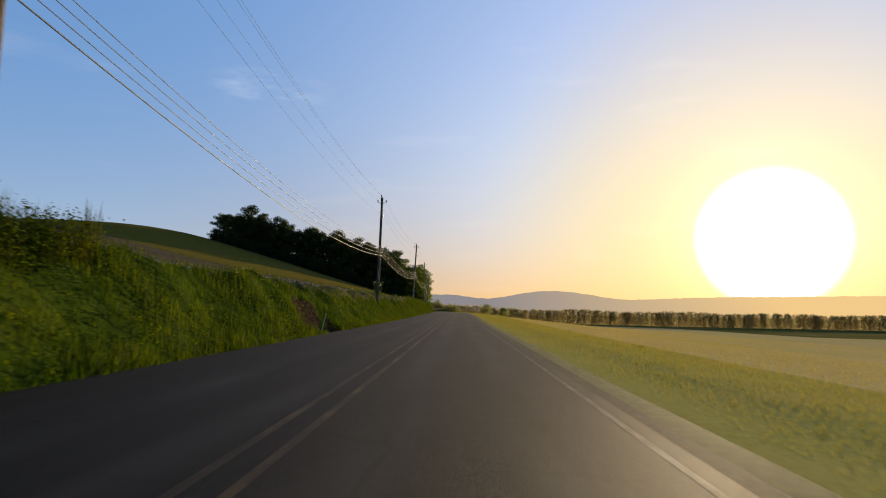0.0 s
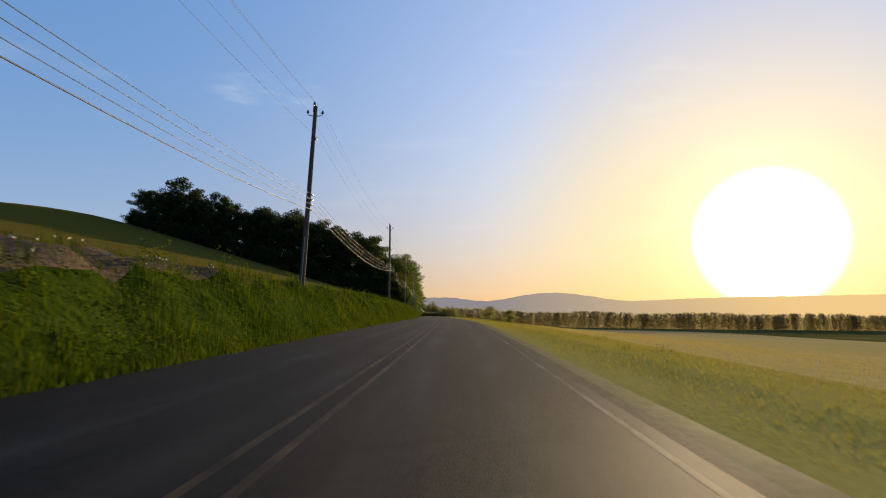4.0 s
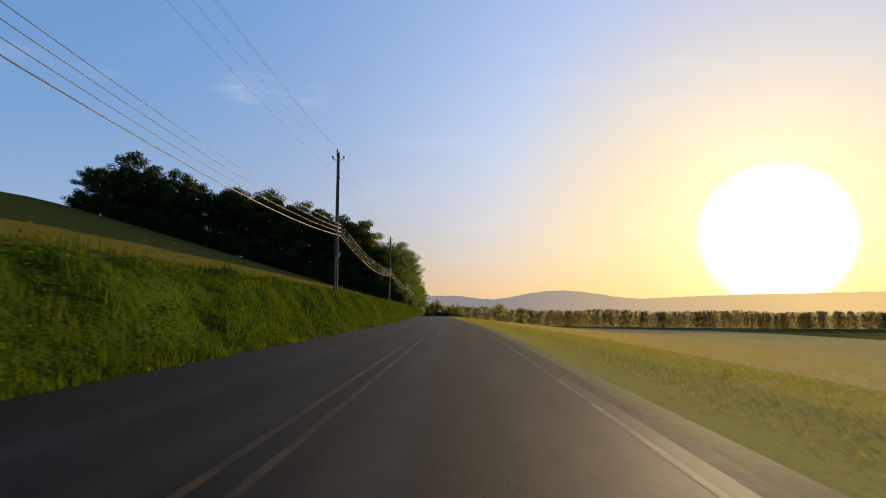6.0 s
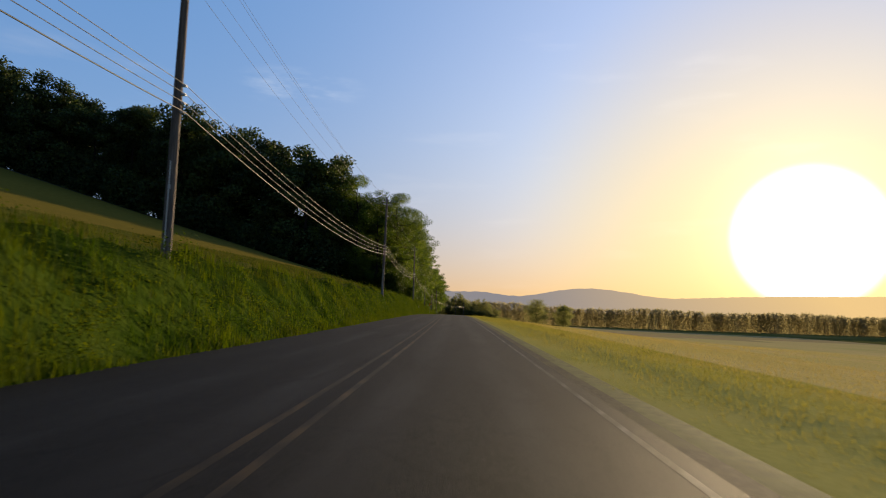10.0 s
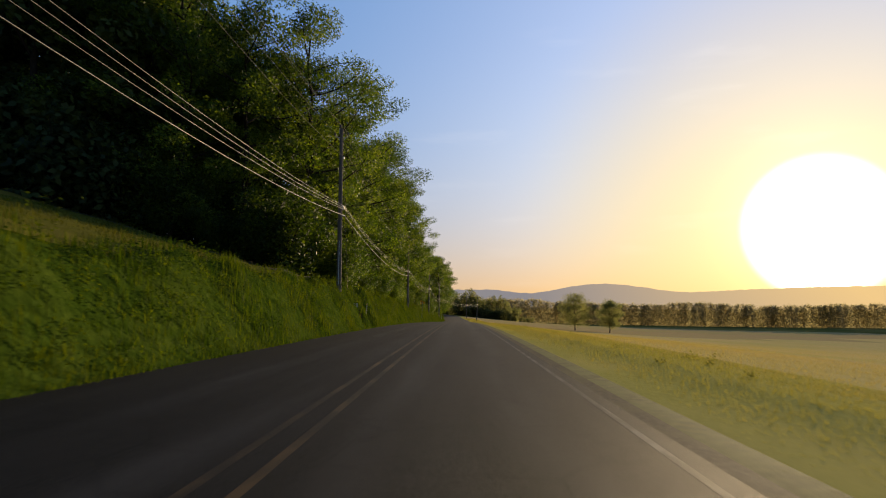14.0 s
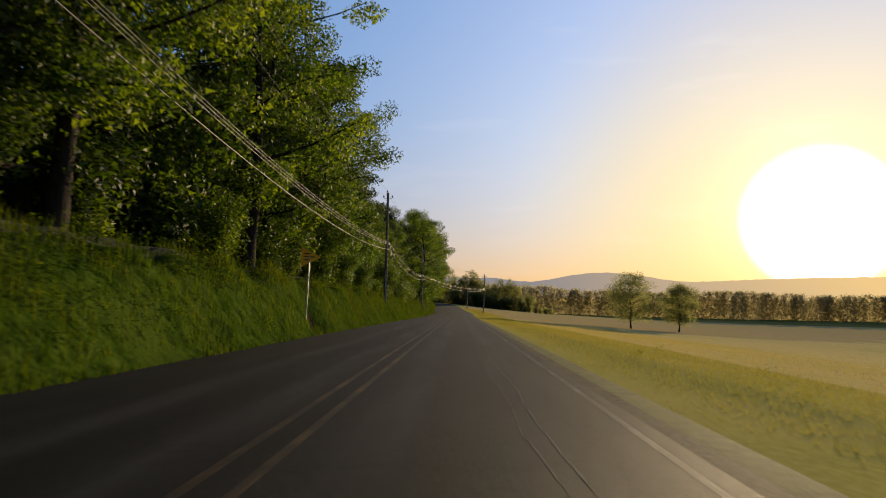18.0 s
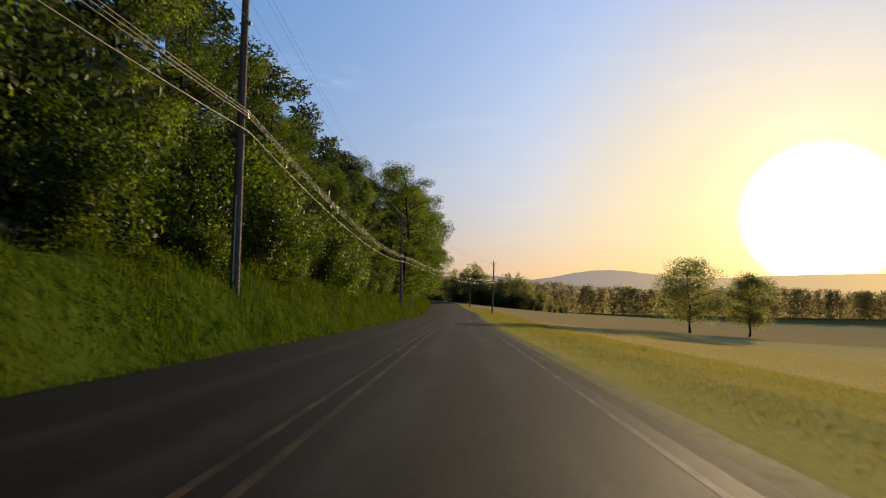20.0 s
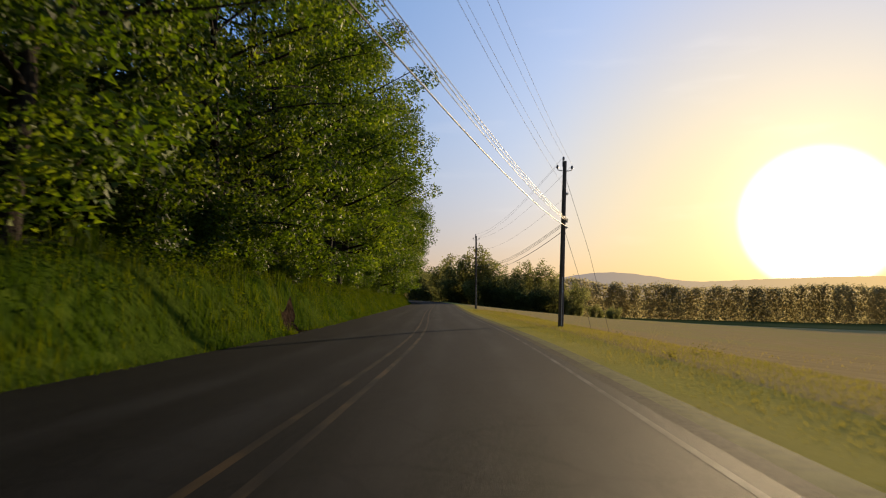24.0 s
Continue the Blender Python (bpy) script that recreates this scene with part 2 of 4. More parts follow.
M_BANK = mat("bank_turf", ((0.014, 0.026, 0.003), (0.030, 0.052, 0.005), (0.055, 0.080, 0.009)), 2.5, 0.98, 0.8, 9, second=(0.045, 0.065, 0.008), second_scale=0.35, spec=0.0)
# M_HILL is lifted against the wood's shadow, M_HAY held down in the sun
M_HILL = mat("hillside_hay_field", ((0.145, 0.115, 0.022), (0.170, 0.133, 0.026), (0.195, 0.152, 0.032)), 2.2, 0.98, 0.5, 6, second=(0.155, 0.125, 0.025), second_scale=0.05, stretch=(1, 0.35, 1), spec=0.0)
M_HAY = mat("sun_muted_hay", ((0.080, 0.084, 0.014), (0.100, 0.100, 0.018), (0.125, 0.118, 0.024)), 2.2, 0.98, 0.6, 6, second=(0.115, 0.105, 0.021), second_scale=0.1, spec=0.0)
M_PLOUGH = mat("stony_brown_soil", ((0.095, 0.068, 0.042), (0.140, 0.100, 0.062), (0.19, 0.14, 0.09)), 6, 0.98, 0.9, 12, second=(0.12, 0.105, 0.045), second_scale=0.15, spec=0.0)
M_CHAFF = mat("pale_straw_litter", ((0.50, 0.42, 0.33), (0.66, 0.57, 0.47)), 5, 0.9, 0.0, island=0.4, spec=0.05)
# near-black ground colour wherever the wood stands
M_WOODFLOOR = mat("dark_wood_floor", ((0.012, 0.011, 0.006), (0.025, 0.022, 0.011), (0.02, 0.03, 0.008)), 3, 0.95, 0.8, 8)
# field and verge tones are raised towards gold for the sun's veiling glare
M_FIELD = mat("stubble_field", ((0.56, 0.42, 0.15), (0.62, 0.47, 0.18), (0.68, 0.52, 0.22)), 1.6, 0.98, 0.3, 5, second=(0.54, 0.44, 0.15), second_scale=0.03, stretch=(1, 0.25, 1), spec=0.0)
M_FALLOW = mat("fallow_brown_field", ((0.42, 0.30, 0.13), (0.48, 0.345, 0.155), (0.54, 0.39, 0.18)), 1.2, 0.98, 0.3, 5, second=(0.45, 0.36, 0.14), second_scale=0.03, stretch=(0.25, 1, 1), spec=0.0)
M_TRACK = mat("pale_dry_earth", ((0.42, 0.34, 0.22), (0.52, 0.43, 0.29)), 3, 0.98, 0.4, 12, second=(0.36, 0.33, 0.14), second_scale=0.3, spec=0.0)
M_FAR = mat("far_farmland", ((0.12, 0.12, 0.03), (0.20, 0.165, 0.05), (0.27, 0.21, 0.07)), 0.02, 0.98, 0.0, second=(0.08, 0.09, 0.025), second_scale=0.006, spec=0.0)
M_GRASS = mat("tall_grass", ((0.016, 0.038, 0.002), (0.040, 0.076, 0.004), (0.090, 0.122, 0.008)), 0.8, 0.75, 0.0, island=0.3, second=(0.070, 0.098, 0.006), second_scale=0.4,
              trans=(0.48, (1.25, 1.1, 0.3)), spec=0.04)
M_VERGE_TURF = mat("verge_turf", ((0.38, 0.325, 0.083), (0.45, 0.385, 0.102), (0.51, 0.435, 0.122)), 9, 0.98, 0.12, 45, second=(0.50, 0.41, 0.12), second_scale=0.2, spec=0.0)
M_STRAW = mat("dry_grass", ((0.052, 0.066, 0.009), (0.072, 0.084, 0.012), (0.096, 0.100, 0.018)), 0.4, 0.75, 0.0, island=0.15, second=(0.085, 0.088, 0.015), second_scale=0.1, trans=(0.35, (1.1, 1.0, 0.4)), spec=0.0)
# blades lifted for the glare like the ground below them
M_GOLD = mat("golden_field_grass", ((0.38, 0.305, 0.11), (0.42, 0.335, 0.125), (0.46, 0.37, 0.14)), 0.5, 0.75, 0.0, island=0.1, second=(0.40, 0.335, 0.11), second_scale=0.05, trans=(0.35, (1.03, 1.0, 0.7)), spec=0.0)
M_VERGE = mat("glare_lifted_verge_grass", ((0.225, 0.222, 0.058), (0.255, 0.246, 0.066), (0.285, 0.27, 0.075)), 0.5, 0.75, 0.0, island=0.1, second=(0.30, 0.26, 0.075), second_scale=0.1, trans=(0.42, (1.1, 1.02, 0.6)), spec=0.0)
M_LEAF = mat("tree_leaves", ((0.017, 0.038, 0.004), (0.058, 0.100, 0.009), (0.175, 0.230, 0.025)), 0.45, 0.55, 0.0, island=0.25, objvar=0.3, trans=(0.55, (1.2, 1.15, 0.32)), spec=0.3)
# paler than the roadside leaves: distance haze is put into the colour
M_HAZED_LEAF = mat("haze_paled_leaves", ((0.10, 0.115, 0.05), (0.16, 0.18, 0.075), (0.23, 0.245, 0.10)), 0.3, 0.7, 0.0, island=0.2, objvar=0.2, trans=(0.75, (1.2, 1.1, 0.75)), spec=0.1)
# aerial haze over the far belt is painted into this bleached leaf colour
M_HAZED_FARLEAF = mat("haze_paled_far_leaves", ((0.30, 0.28, 0.17), (0.34, 0.315, 0.19), (0.38, 0.345, 0.21)), 0.08, 0.7, 0.0, island=0.1, trans=(0.85, (1.15, 1.08, 0.9)), spec=0.0)
# darker leaf tone that paints in the dim interior of the wood
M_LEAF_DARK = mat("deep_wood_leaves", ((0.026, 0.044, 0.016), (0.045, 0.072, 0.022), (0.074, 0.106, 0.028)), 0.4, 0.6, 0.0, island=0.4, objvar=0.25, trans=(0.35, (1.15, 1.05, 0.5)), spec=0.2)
M_BARK = mat("tree_bark", ((0.012, 0.010, 0.008), (0.026, 0.021, 0.017), (0.048, 0.040, 0.032)), 6, 0.9, 0.8, 18, stretch=(3, 3, 0.5), spec=0.05)
M_POLE = mat("weathered_pole_wood", ((0.070, 0.058, 0.050), (0.125, 0.105, 0.090), (0.20, 0.17, 0.145)), 5, 0.85, 0.5, 20, stretch=(6, 6, 0.3), spec=0.12)
M_TAR = mat("poured_tar", ((0.012, 0.0118, 0.0115), (0.026, 0.025, 0.024)), 9, 0.65, 0.3, 30, spec=0.07)
M_STEEL = mat("galvanised_steel", ((0.32, 0.32, 0.32), (0.45, 0.45, 0.45)), 20, 0.42, 0.05, 60, metal=0.9)
M_CERAMIC = mat("dark_glazed_porcelain", ((0.03, 0.025, 0.025), (0.06, 0.05, 0.05)), 10, 0.25, 0.0, spec=0.6)
M_CABLE = mat("black_cable_sheath", ((0.022, 0.022, 0.021), (0.042, 0.040, 0.038)), 30, 0.5, 0.0, metal=0.0, spec=0.24)
M_WIRE = mat("dull_conductor", ((0.07, 0.07, 0.07), (0.12, 0.12, 0.12)), 30, 0.7, 0.0, metal=0.0, spec=0.15)
M_SIGN = mat("faded_yellow_sheeting", ((0.95, 0.40, 0.02), (1.0, 0.46, 0.03)), 8, 0.45, 0.05, 60)
M_GUARD = mat("faded_yellow_plastic", ((0.22, 0.17, 0.05), (0.30, 0.235, 0.08)), 8, 0.6, 0.05, 40)
M_BLACK = mat("black_sign_print", ((0.02, 0.02, 0.02), (0.03, 0.03, 0.03)), 8, 0.5, 0.0)
M_POST = mat("pale_marker_plastic", ((0.50, 0.49, 0.45), (0.62, 0.60, 0.56)), 8, 0.6, 0.05, 60)
M_SOIL = mat("bare_earth", ((0.014, 0.010, 0.007), (0.030, 0.021, 0.014), (0.055, 0.038, 0.025)), 5, 0.98, 0.9, 14, spec=0.0)


def hill_material():
    """Distant wooded ridge: miles of evening haze painted as emission, golden towards the sun."""
    m = bpy.data.materials.new("far_ridge")
    m.use_nodes = True
    nt = m.node_tree
    nt.nodes.clear()
    N, L = nt.nodes.new, nt.links.new
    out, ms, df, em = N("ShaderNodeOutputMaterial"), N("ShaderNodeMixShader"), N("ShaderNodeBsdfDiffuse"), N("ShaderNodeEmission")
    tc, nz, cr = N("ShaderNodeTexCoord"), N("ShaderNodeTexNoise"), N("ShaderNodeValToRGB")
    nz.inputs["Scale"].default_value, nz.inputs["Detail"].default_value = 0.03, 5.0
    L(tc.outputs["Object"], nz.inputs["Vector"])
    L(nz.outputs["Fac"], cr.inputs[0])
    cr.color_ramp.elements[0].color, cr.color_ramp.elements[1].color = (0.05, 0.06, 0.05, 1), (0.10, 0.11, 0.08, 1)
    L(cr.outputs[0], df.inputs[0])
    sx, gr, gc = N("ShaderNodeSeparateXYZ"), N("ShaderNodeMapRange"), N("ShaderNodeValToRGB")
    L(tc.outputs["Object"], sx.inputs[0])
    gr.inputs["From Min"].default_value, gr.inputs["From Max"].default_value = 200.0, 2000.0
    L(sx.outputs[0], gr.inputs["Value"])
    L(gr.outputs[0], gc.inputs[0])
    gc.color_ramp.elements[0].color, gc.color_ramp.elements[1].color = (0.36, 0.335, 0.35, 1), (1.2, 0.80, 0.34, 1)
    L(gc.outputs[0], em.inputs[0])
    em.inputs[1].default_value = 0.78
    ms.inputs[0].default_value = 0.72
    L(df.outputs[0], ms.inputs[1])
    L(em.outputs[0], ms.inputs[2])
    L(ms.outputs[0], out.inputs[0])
    return m


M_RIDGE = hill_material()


# ---------------------------------------------------------------- the lie of the land
# road line: y, x of the driver's eye line, height of the road
LINE = [
        (-80, -1.30, 0.00), (-40, -0.65, 0.00), (0, 0.00, 0.00), (21, 0.33, 0.01), (43, 0.63, -0.00), (64, 0.96, 0.02), 
        (86, 1.34, 0.11), (107, 1.68, 0.22), (129, 1.92, 0.31), (150, 2.04, 0.33), (172, 1.97, 0.29), (193, 1.67, 0.20), 
        (215, 1.12, 0.11), (236, 0.41, 0.06), (258, -0.40, 0.04), (279, -1.27, 0.01), (301, -2.21, -0.07), (322, -3.19, -0.21), 
        (344, -4.20, -0.43), (365, -5.22, -0.77), (387, -6.19, -1.22), (408, -7.09, -1.72), (430, -8.00, -2.25), (451, -8.95, -2.83), 
        (473, -9.88, -3.43), (494, -10.77, -3.98), (516, -11.64, -4.46), (534, -12.05, -4.66), (550, -13.35, -4.78), (560, -14.35, -4.85),
        (585, -16.40, -4.98), (610, -18.20, -5.05), (655, -21.50, -5.10),
        (700, -29.00, -5.10), (760, -48.00, -5.10), (900, -130.00, -5.10), ]
_ky, _kx, _kz = (np.array([r[i] for r in LINE], float) for i in range(3))
_gy = np.arange(-80.0, 900.5, 1.0)
_ker = np.exp(-0.5 * (np.arange(-24, 25) / 9.0) ** 2)
_ker /= _ker.sum()


def _soft(v):
    g = np.interp(_gy, _ky, v)
    return np.convolve(np.pad(g, 24, mode="reflect", reflect_type="odd"), _ker, "valid")


_gx, _gz = _soft(_kx), _soft(_kz)


def road_x(y):
    return np.interp(y, _gy, _gx)


def road_z(y):
    return np.interp(y, _gy, _gz)


def step(a, b, v):
    k = np.clip((v - a) / (b - a), 0, 1)
    return k * k * (3 - 2 * k)


PAVE_L, PAVE_R = -6.4, 2.1


def wave(x, y):
    """Gentle unevenness of unmown ground."""
    return (0.5 * np.sin(0.9 * x + 0.31 * y + 1.3) * np.sin(0.47 * y - 0.2 * x) + 0.3 * np.sin(1.7 * y + 0.6 * x)
            + 0.2 * np.sin(2.9 * y - 1.9 * x + 2.0))


HOLLOWS = ((33.5, 3.0), (163.0, 1.4), (346.6, 1.0), (350.6, 1.2), (417.2, 1.3), (542.0, 2.0))


def hollow(y):
    """Where the foot of the bank has been cut back or has slipped."""
    y = np.asarray(y, float)
    return sum(np.exp(-((y - c) / w) ** 2) for c, w in HOLLOWS)


def land(x, y):
    """Height of the open ground at x, y."""
    x, y = np.asarray(x, float), np.asarray(y, float)
    u = x - road_x(y)
    base = road_z(y)
    rise = np.interp(y, [0, 290, 340, 400, 450, 520, 560, 640], [2.45, 2.7, 3.0, 2.6, 2.5, 2.2, 1.9, 1.3])
    width = np.interp(y, [0, 270, 335, 470, 500, 640], [2.9, 2.7, 2.0, 1.7, 1.25, 1.5])
    slope = np.interp(y, [60, 150, 220, 290, 340, 420, 560, 700], [0.14, 0.16, 0.20, 0.25, 0.29, 0.30, 0.25, 0.12])
    left = np.clip(PAVE_L - 0.2 - u, 0, None)
    cave = hollow(y)
    k = np.clip((left - 0.75 * cave) / (width - 0.75 * cave), 0, 1)
    cut = step(270, 340, y)
    bank = rise * (step(0, 1, k) * (1 - cut) + (1 - (1 - k) ** 1.6) * cut)
    up = np.clip(left - 2.4, 0, None)
    crest = 146.0
    hill = slope * (up - 20.0 * np.log1p(np.exp(np.clip((up - crest) / 20.0, -50, 200))))
    hill = hill + 0.00015 * np.clip(up - 30, 0, 100) ** 2 * step(220, 345, y)
    right = np.clip(u - PAVE_R - 0.3, 0, None)
    # the fields fall away to the valley floor
    dip = -0.10 * step(0, 2.2, right) - 12.5 * (1 - np.exp(-np.clip(right - 3.0, 0, None) ** 1.15 / (np.clip(right - 3.0, 0, None) ** 0.15 + 0.3) / 96.0)) * np.interp(y, [0, 200], [0.8, 1.0])
    rough = wave(x, y) * (0.10 * step(0.3, 2.0, left) + 0.18 * step(0.3, 1.2, left) * step(6.0, 3.0, left) + 0.014 * step(0.5, 3, right)) * step(900, 500, np.abs(x) + 0 * y)
    lump = np.sin(1.55 * y + 1.3 * np.sin(0.37 * y) + 0.8 * x) * np.sin(1.9 * x - 0.55 * y + 1.1 * np.sin(0.23 * y)) + 0.6 * np.sin(0.71 * y + 2.0 * np.sin(0.11 * y))
    rough = rough + 0.24 * lump * step(0.4, 1.6, left) * step(5.5, 3.0, left)
    # the bed of the road follows its camber, just below the asphalt
    bed = 0.03 - 0.018 * np.abs(np.clip(u, PAVE_L, PAVE_R) + 1.45) - 0.035
    return base + bed + bank + hill + dip + rough


def bare(u, y):
    """Where brown earth shows in the hollows of the bank."""
    return (hollow(y) > np.where(y < 60, 0.42, 0.62) + 0.2 * np.sin(5.0 * u + 2.0 * y) + 0.25 * step(-7.6, -8.6, u)) & (u < -6.5) & (u > np.where(y < 60, -8.7, -7.5))


def turf_edge(y):
    """Where the green bank ends and the hay begins."""
    return np.interp(y, [0, 28, 42, 100, 135, 250, 290, 340], [-10.0, -10.0, -8.5, -8.6, -9.4, -9.6, -9.0, -9.0])


def ploughed(u, y):
    """The brown tilled field of the hillside: from the bank up to a slanting edge."""
    return (u < turf_edge(y) - 0.2) & (y < np.where(u < -22.0, 107.0 - 0.98 * u, 118.0 - 0.5 * (u + 22.0)) + 2.0 * np.sin(u * 0.3))


def mesh_ob(name, verts, faces, material, parent=None, smooth=True, label="", mats=None, index=None):
    me = bpy.data.meshes.new(name)
    v = np.asarray(verts, np.float32).reshape(-1, 3)
    f = np.asarray(faces, np.int32)
    k = f.shape[1]
    me.vertices.add(len(v))
    me.vertices.foreach_set("co", v.ravel())
    me.loops.add(f.size)
    me.loops.foreach_set("vertex_index", f.ravel())
    me.polygons.add(len(f))
    me.polygons.foreach_set("loop_start", np.arange(len(f), dtype=np.int32) * k)
    for m in (mats or [material]):
        me.materials.append(m)
    if index is not None:
        me.polygons.foreach_set("material_index", np.asarray(index, np.int32))
    me.update(calc_edges=True)
    me.polygons.foreach_set("use_smooth", np.full(len(f), smooth))
    me.validate()
    ob = new(name, me)
    if parent:
        ob.parent = parent
    if label:
        tagged(ob, label)
    return ob


def part(name, bm, material, parent, label=""):
    me = bpy.data.meshes.new(name)
    bm.to_mesh(me)
    bm.free()
    me.materials.append(material)
    ob = new(name, me)
    ob.parent = parent
    if label:
        tagged(ob, label)
    return ob


def grid_faces(rows, cols):
    a = np.arange(rows * cols).reshape(rows, cols)
    return np.stack([a[:-1, :-1], a[:-1, 1:], a[1:, 1:], a[1:, :-1]], -1).reshape(-1, 4)


def build_ground():
    us = np.concatenate([[-4600, -3000, -1800, -1000, -600, -400, -300, -240, -200], np.arange(-180, -40, 10.0), np.arange(-40, -12, 3.0),
                         np.arange(-12, -9.2, 0.5), np.arange(-9, -6.5, 0.25), [-6.4, -5, -3, -1.45, 0, 1.2, 2.1, 2.25, 2.4, 2.55, 2.8], np.arange(3.0, 8, 0.4), np.arange(8, 30, 2.0),
                         np.arange(30, 100, 5.0), [100, 120, 140, 200, 300, 450, 700, 1100, 1800, 3000, 4600]])
    ys = np.concatenate([[-4000, -2000, -900, -400, -200, -120, -80, -50], np.unique(np.concatenate([np.arange(-30, 640, 1.0)] + [np.arange(c - 5, c + 5.1, 0.25).round(2) for c, _ in HOLLOWS])), np.arange(640, 700, 2.0), np.arange(700, 900, 10.0),
                         [950, 1050, 1200, 1500, 2000, 2700, 3500, 4600]])
    Y, U = np.meshgrid(ys, us, indexing="ij")
    Yc = np.clip(Y, -80, 900)
    X = U + road_x(Yc)
    Z = land(X, Yc)
    f = grid_faces(len(ys), len(us))
    uc = (us[:-1] + us[1:]) / 2
    yc = (ys[:-1] + ys[1:]) / 2
    YY, UU = np.meshgrid(yc, uc, indexing="ij")
    idx = np.full(YY.shape, 0)
    idx[UU < turf_edge(YY) - 0.2] = 1
    idx[(UU < turf_edge(YY) - 0.2) & (UU > -24)] = 8
    idx[ploughed(UU, YY)] = 7
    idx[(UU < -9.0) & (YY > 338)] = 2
    idx[bare(UU, YY)] = 11
    idx[(UU > 1.3) & (UU < 2.4)] = 3
    idx[(UU > 2.4) & (UU < 2.85)] = 10
    idx[(UU > 2.85) & (UU < 9.5)] = 6
    idx[UU > 9.5] = 4
    idx[(UU > 5.0) & (YY > 520 + 0.53 * UU)] = 9
    idx[(YY > 760) | (YY < -300) | (UU > 320) | (UU < -260)] = 5
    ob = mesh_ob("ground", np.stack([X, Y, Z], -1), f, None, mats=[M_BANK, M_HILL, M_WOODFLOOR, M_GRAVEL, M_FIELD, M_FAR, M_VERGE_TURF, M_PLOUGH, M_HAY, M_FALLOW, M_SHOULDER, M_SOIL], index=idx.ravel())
    tagged(ob, "rolling farmland with grassy road bank and hay field", "ground", kind="structure")


build_ground()


def strip(name, us, y0, y1, lift, material, parent=None, thick=0.0, dy=2.0, label=""):
    ys = np.arange(y0, y1 + 0.01, dy)
    us = np.array(us, float)
    Y, U = np.meshgrid(ys, us, indexing="ij")
    Z = road_z(Y) - 0.018 * np.abs(U + 1.45) + lift
    if thick:
        U = np.concatenate([U[:, :1] - 0.06, U, U[:, -1:] + 0.06], 1)
        Y = np.concatenate([Y[:, :1], Y, Y[:, -1:]], 1)
        Z = np.concatenate([Z[:, :1] - thick, Z, Z[:, -1:] - thick], 1)
    ob = mesh_ob(name, np.stack([U + road_x(Y), Y, Z], -1), grid_faces(*U.shape), material, parent, smooth=False, label=label)
    uvl = ob.data.uv_layers.new(name="UVMap")
    li = np.empty(len(ob.data.loops), np.int32)
    ob.data.loops.foreach_get("vertex_index", li)
    uvl.data.foreach_set("uv", np.stack([U.ravel()[li], Y.ravel()[li]], -1).astype(np.float32).ravel())
    return ob


road = strip("road", [PAVE_L, -4.8, -3.2, -1.45, 0.0, 1.3, PAVE_R], -60, 820, 0.03, M_ASPHALT, thick=0.16)
tagged(road, "worn dark asphalt two-lane country road", "road", kind="structure")
strip("centre_line", [-1.87, -1.77], -60, 820, 0.0317, M_YELLOW, road, label="worn yellow centre line")
strip("centre_line", [-1.50, -1.40], -60, 820, 0.0317, M_YELLOW, road, label="worn yellow centre line")
strip("edge_line", [1.79, 1.875], -60, 820, 0.0317, M_WHITE, road, label="faded white edge line")


def tar_seam(y0, y1, u0, u1, width, seed):
    """A poured tar seam wandering along a crack in the asphalt."""
    rng = np.random.default_rng(seed)
    ys = np.arange(y0, y1, 0.22)
    s = (ys - y0) / (y1 - y0)
    us = u0 + (u1 - u0) * s + np.cumsum(rng.normal(0, 0.012, len(ys))) + 0.02 * np.sin(ys * 1.1 + seed)
    half = width * np.clip(rng.normal(0.45, 0.22, len(ys)), 0.08, 0.9) * np.minimum(1.0, 6 * np.minimum(s, 1 - s) + 0.15)
    U = us[:, None] + half[:, None] * np.array([[-1.0, -0.5, 0.5, 1.0]])
    Y = np.repeat(ys[:, None], 4, 1)
    Z = road_z(Y) - 0.018 * np.abs(U + 1.45) + 0.03 + np.array([[0.0008, 0.0018, 0.0018, 0.0008]])
    mesh_ob("tar_seam", np.stack([U + road_x(Y), Y, Z], -1), grid_faces(*U.shape), M_TAR, road, label="shiny poured tar seam")


for k, (y0, y1, u0, u1, w) in enumerate(((390.0, 404, 0.95, 0.84, 0.034), (390.5, 401, 0.78, 0.70, 0.022), (374, 381, 0.2, 0.28, 0.03), (404, 418, 0.84, 0.95, 0.028))):
    tar_seam(y0, y1, u0, u1, w, 300 + k)


# ---------------------------------------------------------------- distant hills
def ridge(name, base_y, pts, seed, label):
    """A long rounded ridge; pts: x and crest height."""
    rng = np.random.default_rng(seed)
    px, pz = (np.array([p[i] for p in pts], float) for i in range(2))
    xs = np.arange(px[0], px[-1], 12.0)
    zs = np.interp(xs, px, pz)
    k = np.exp(-0.5 * (np.arange(-14, 15) / 6.0) ** 2)
    zs = np.convolve(np.pad(zs, 14, mode="edge"), k / k.sum(), "valid")
    zs = zs + np.convolve(rng.normal(0, 1.6, len(xs)), [0.25, 0.5, 0.25], "same")
    prof = np.array([(-420, 0.0), (-260, 0.28), (-140, 0.66), (-60, 0.92), (0, 1.0), (120, 0.9), (300, 0.4), (420, 0.0)])
    X = np.repeat(xs[:, None], len(prof), 1)
    Y = base_y + prof[:, 0][None, :] + rng.normal(0, 6, X.shape)
    Z = -20 + (zs[:, None] + 20) * prof[:, 1][None, :]
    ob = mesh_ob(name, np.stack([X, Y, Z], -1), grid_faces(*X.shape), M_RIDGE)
    return tagged(ob, label, "hill", kind="structure")


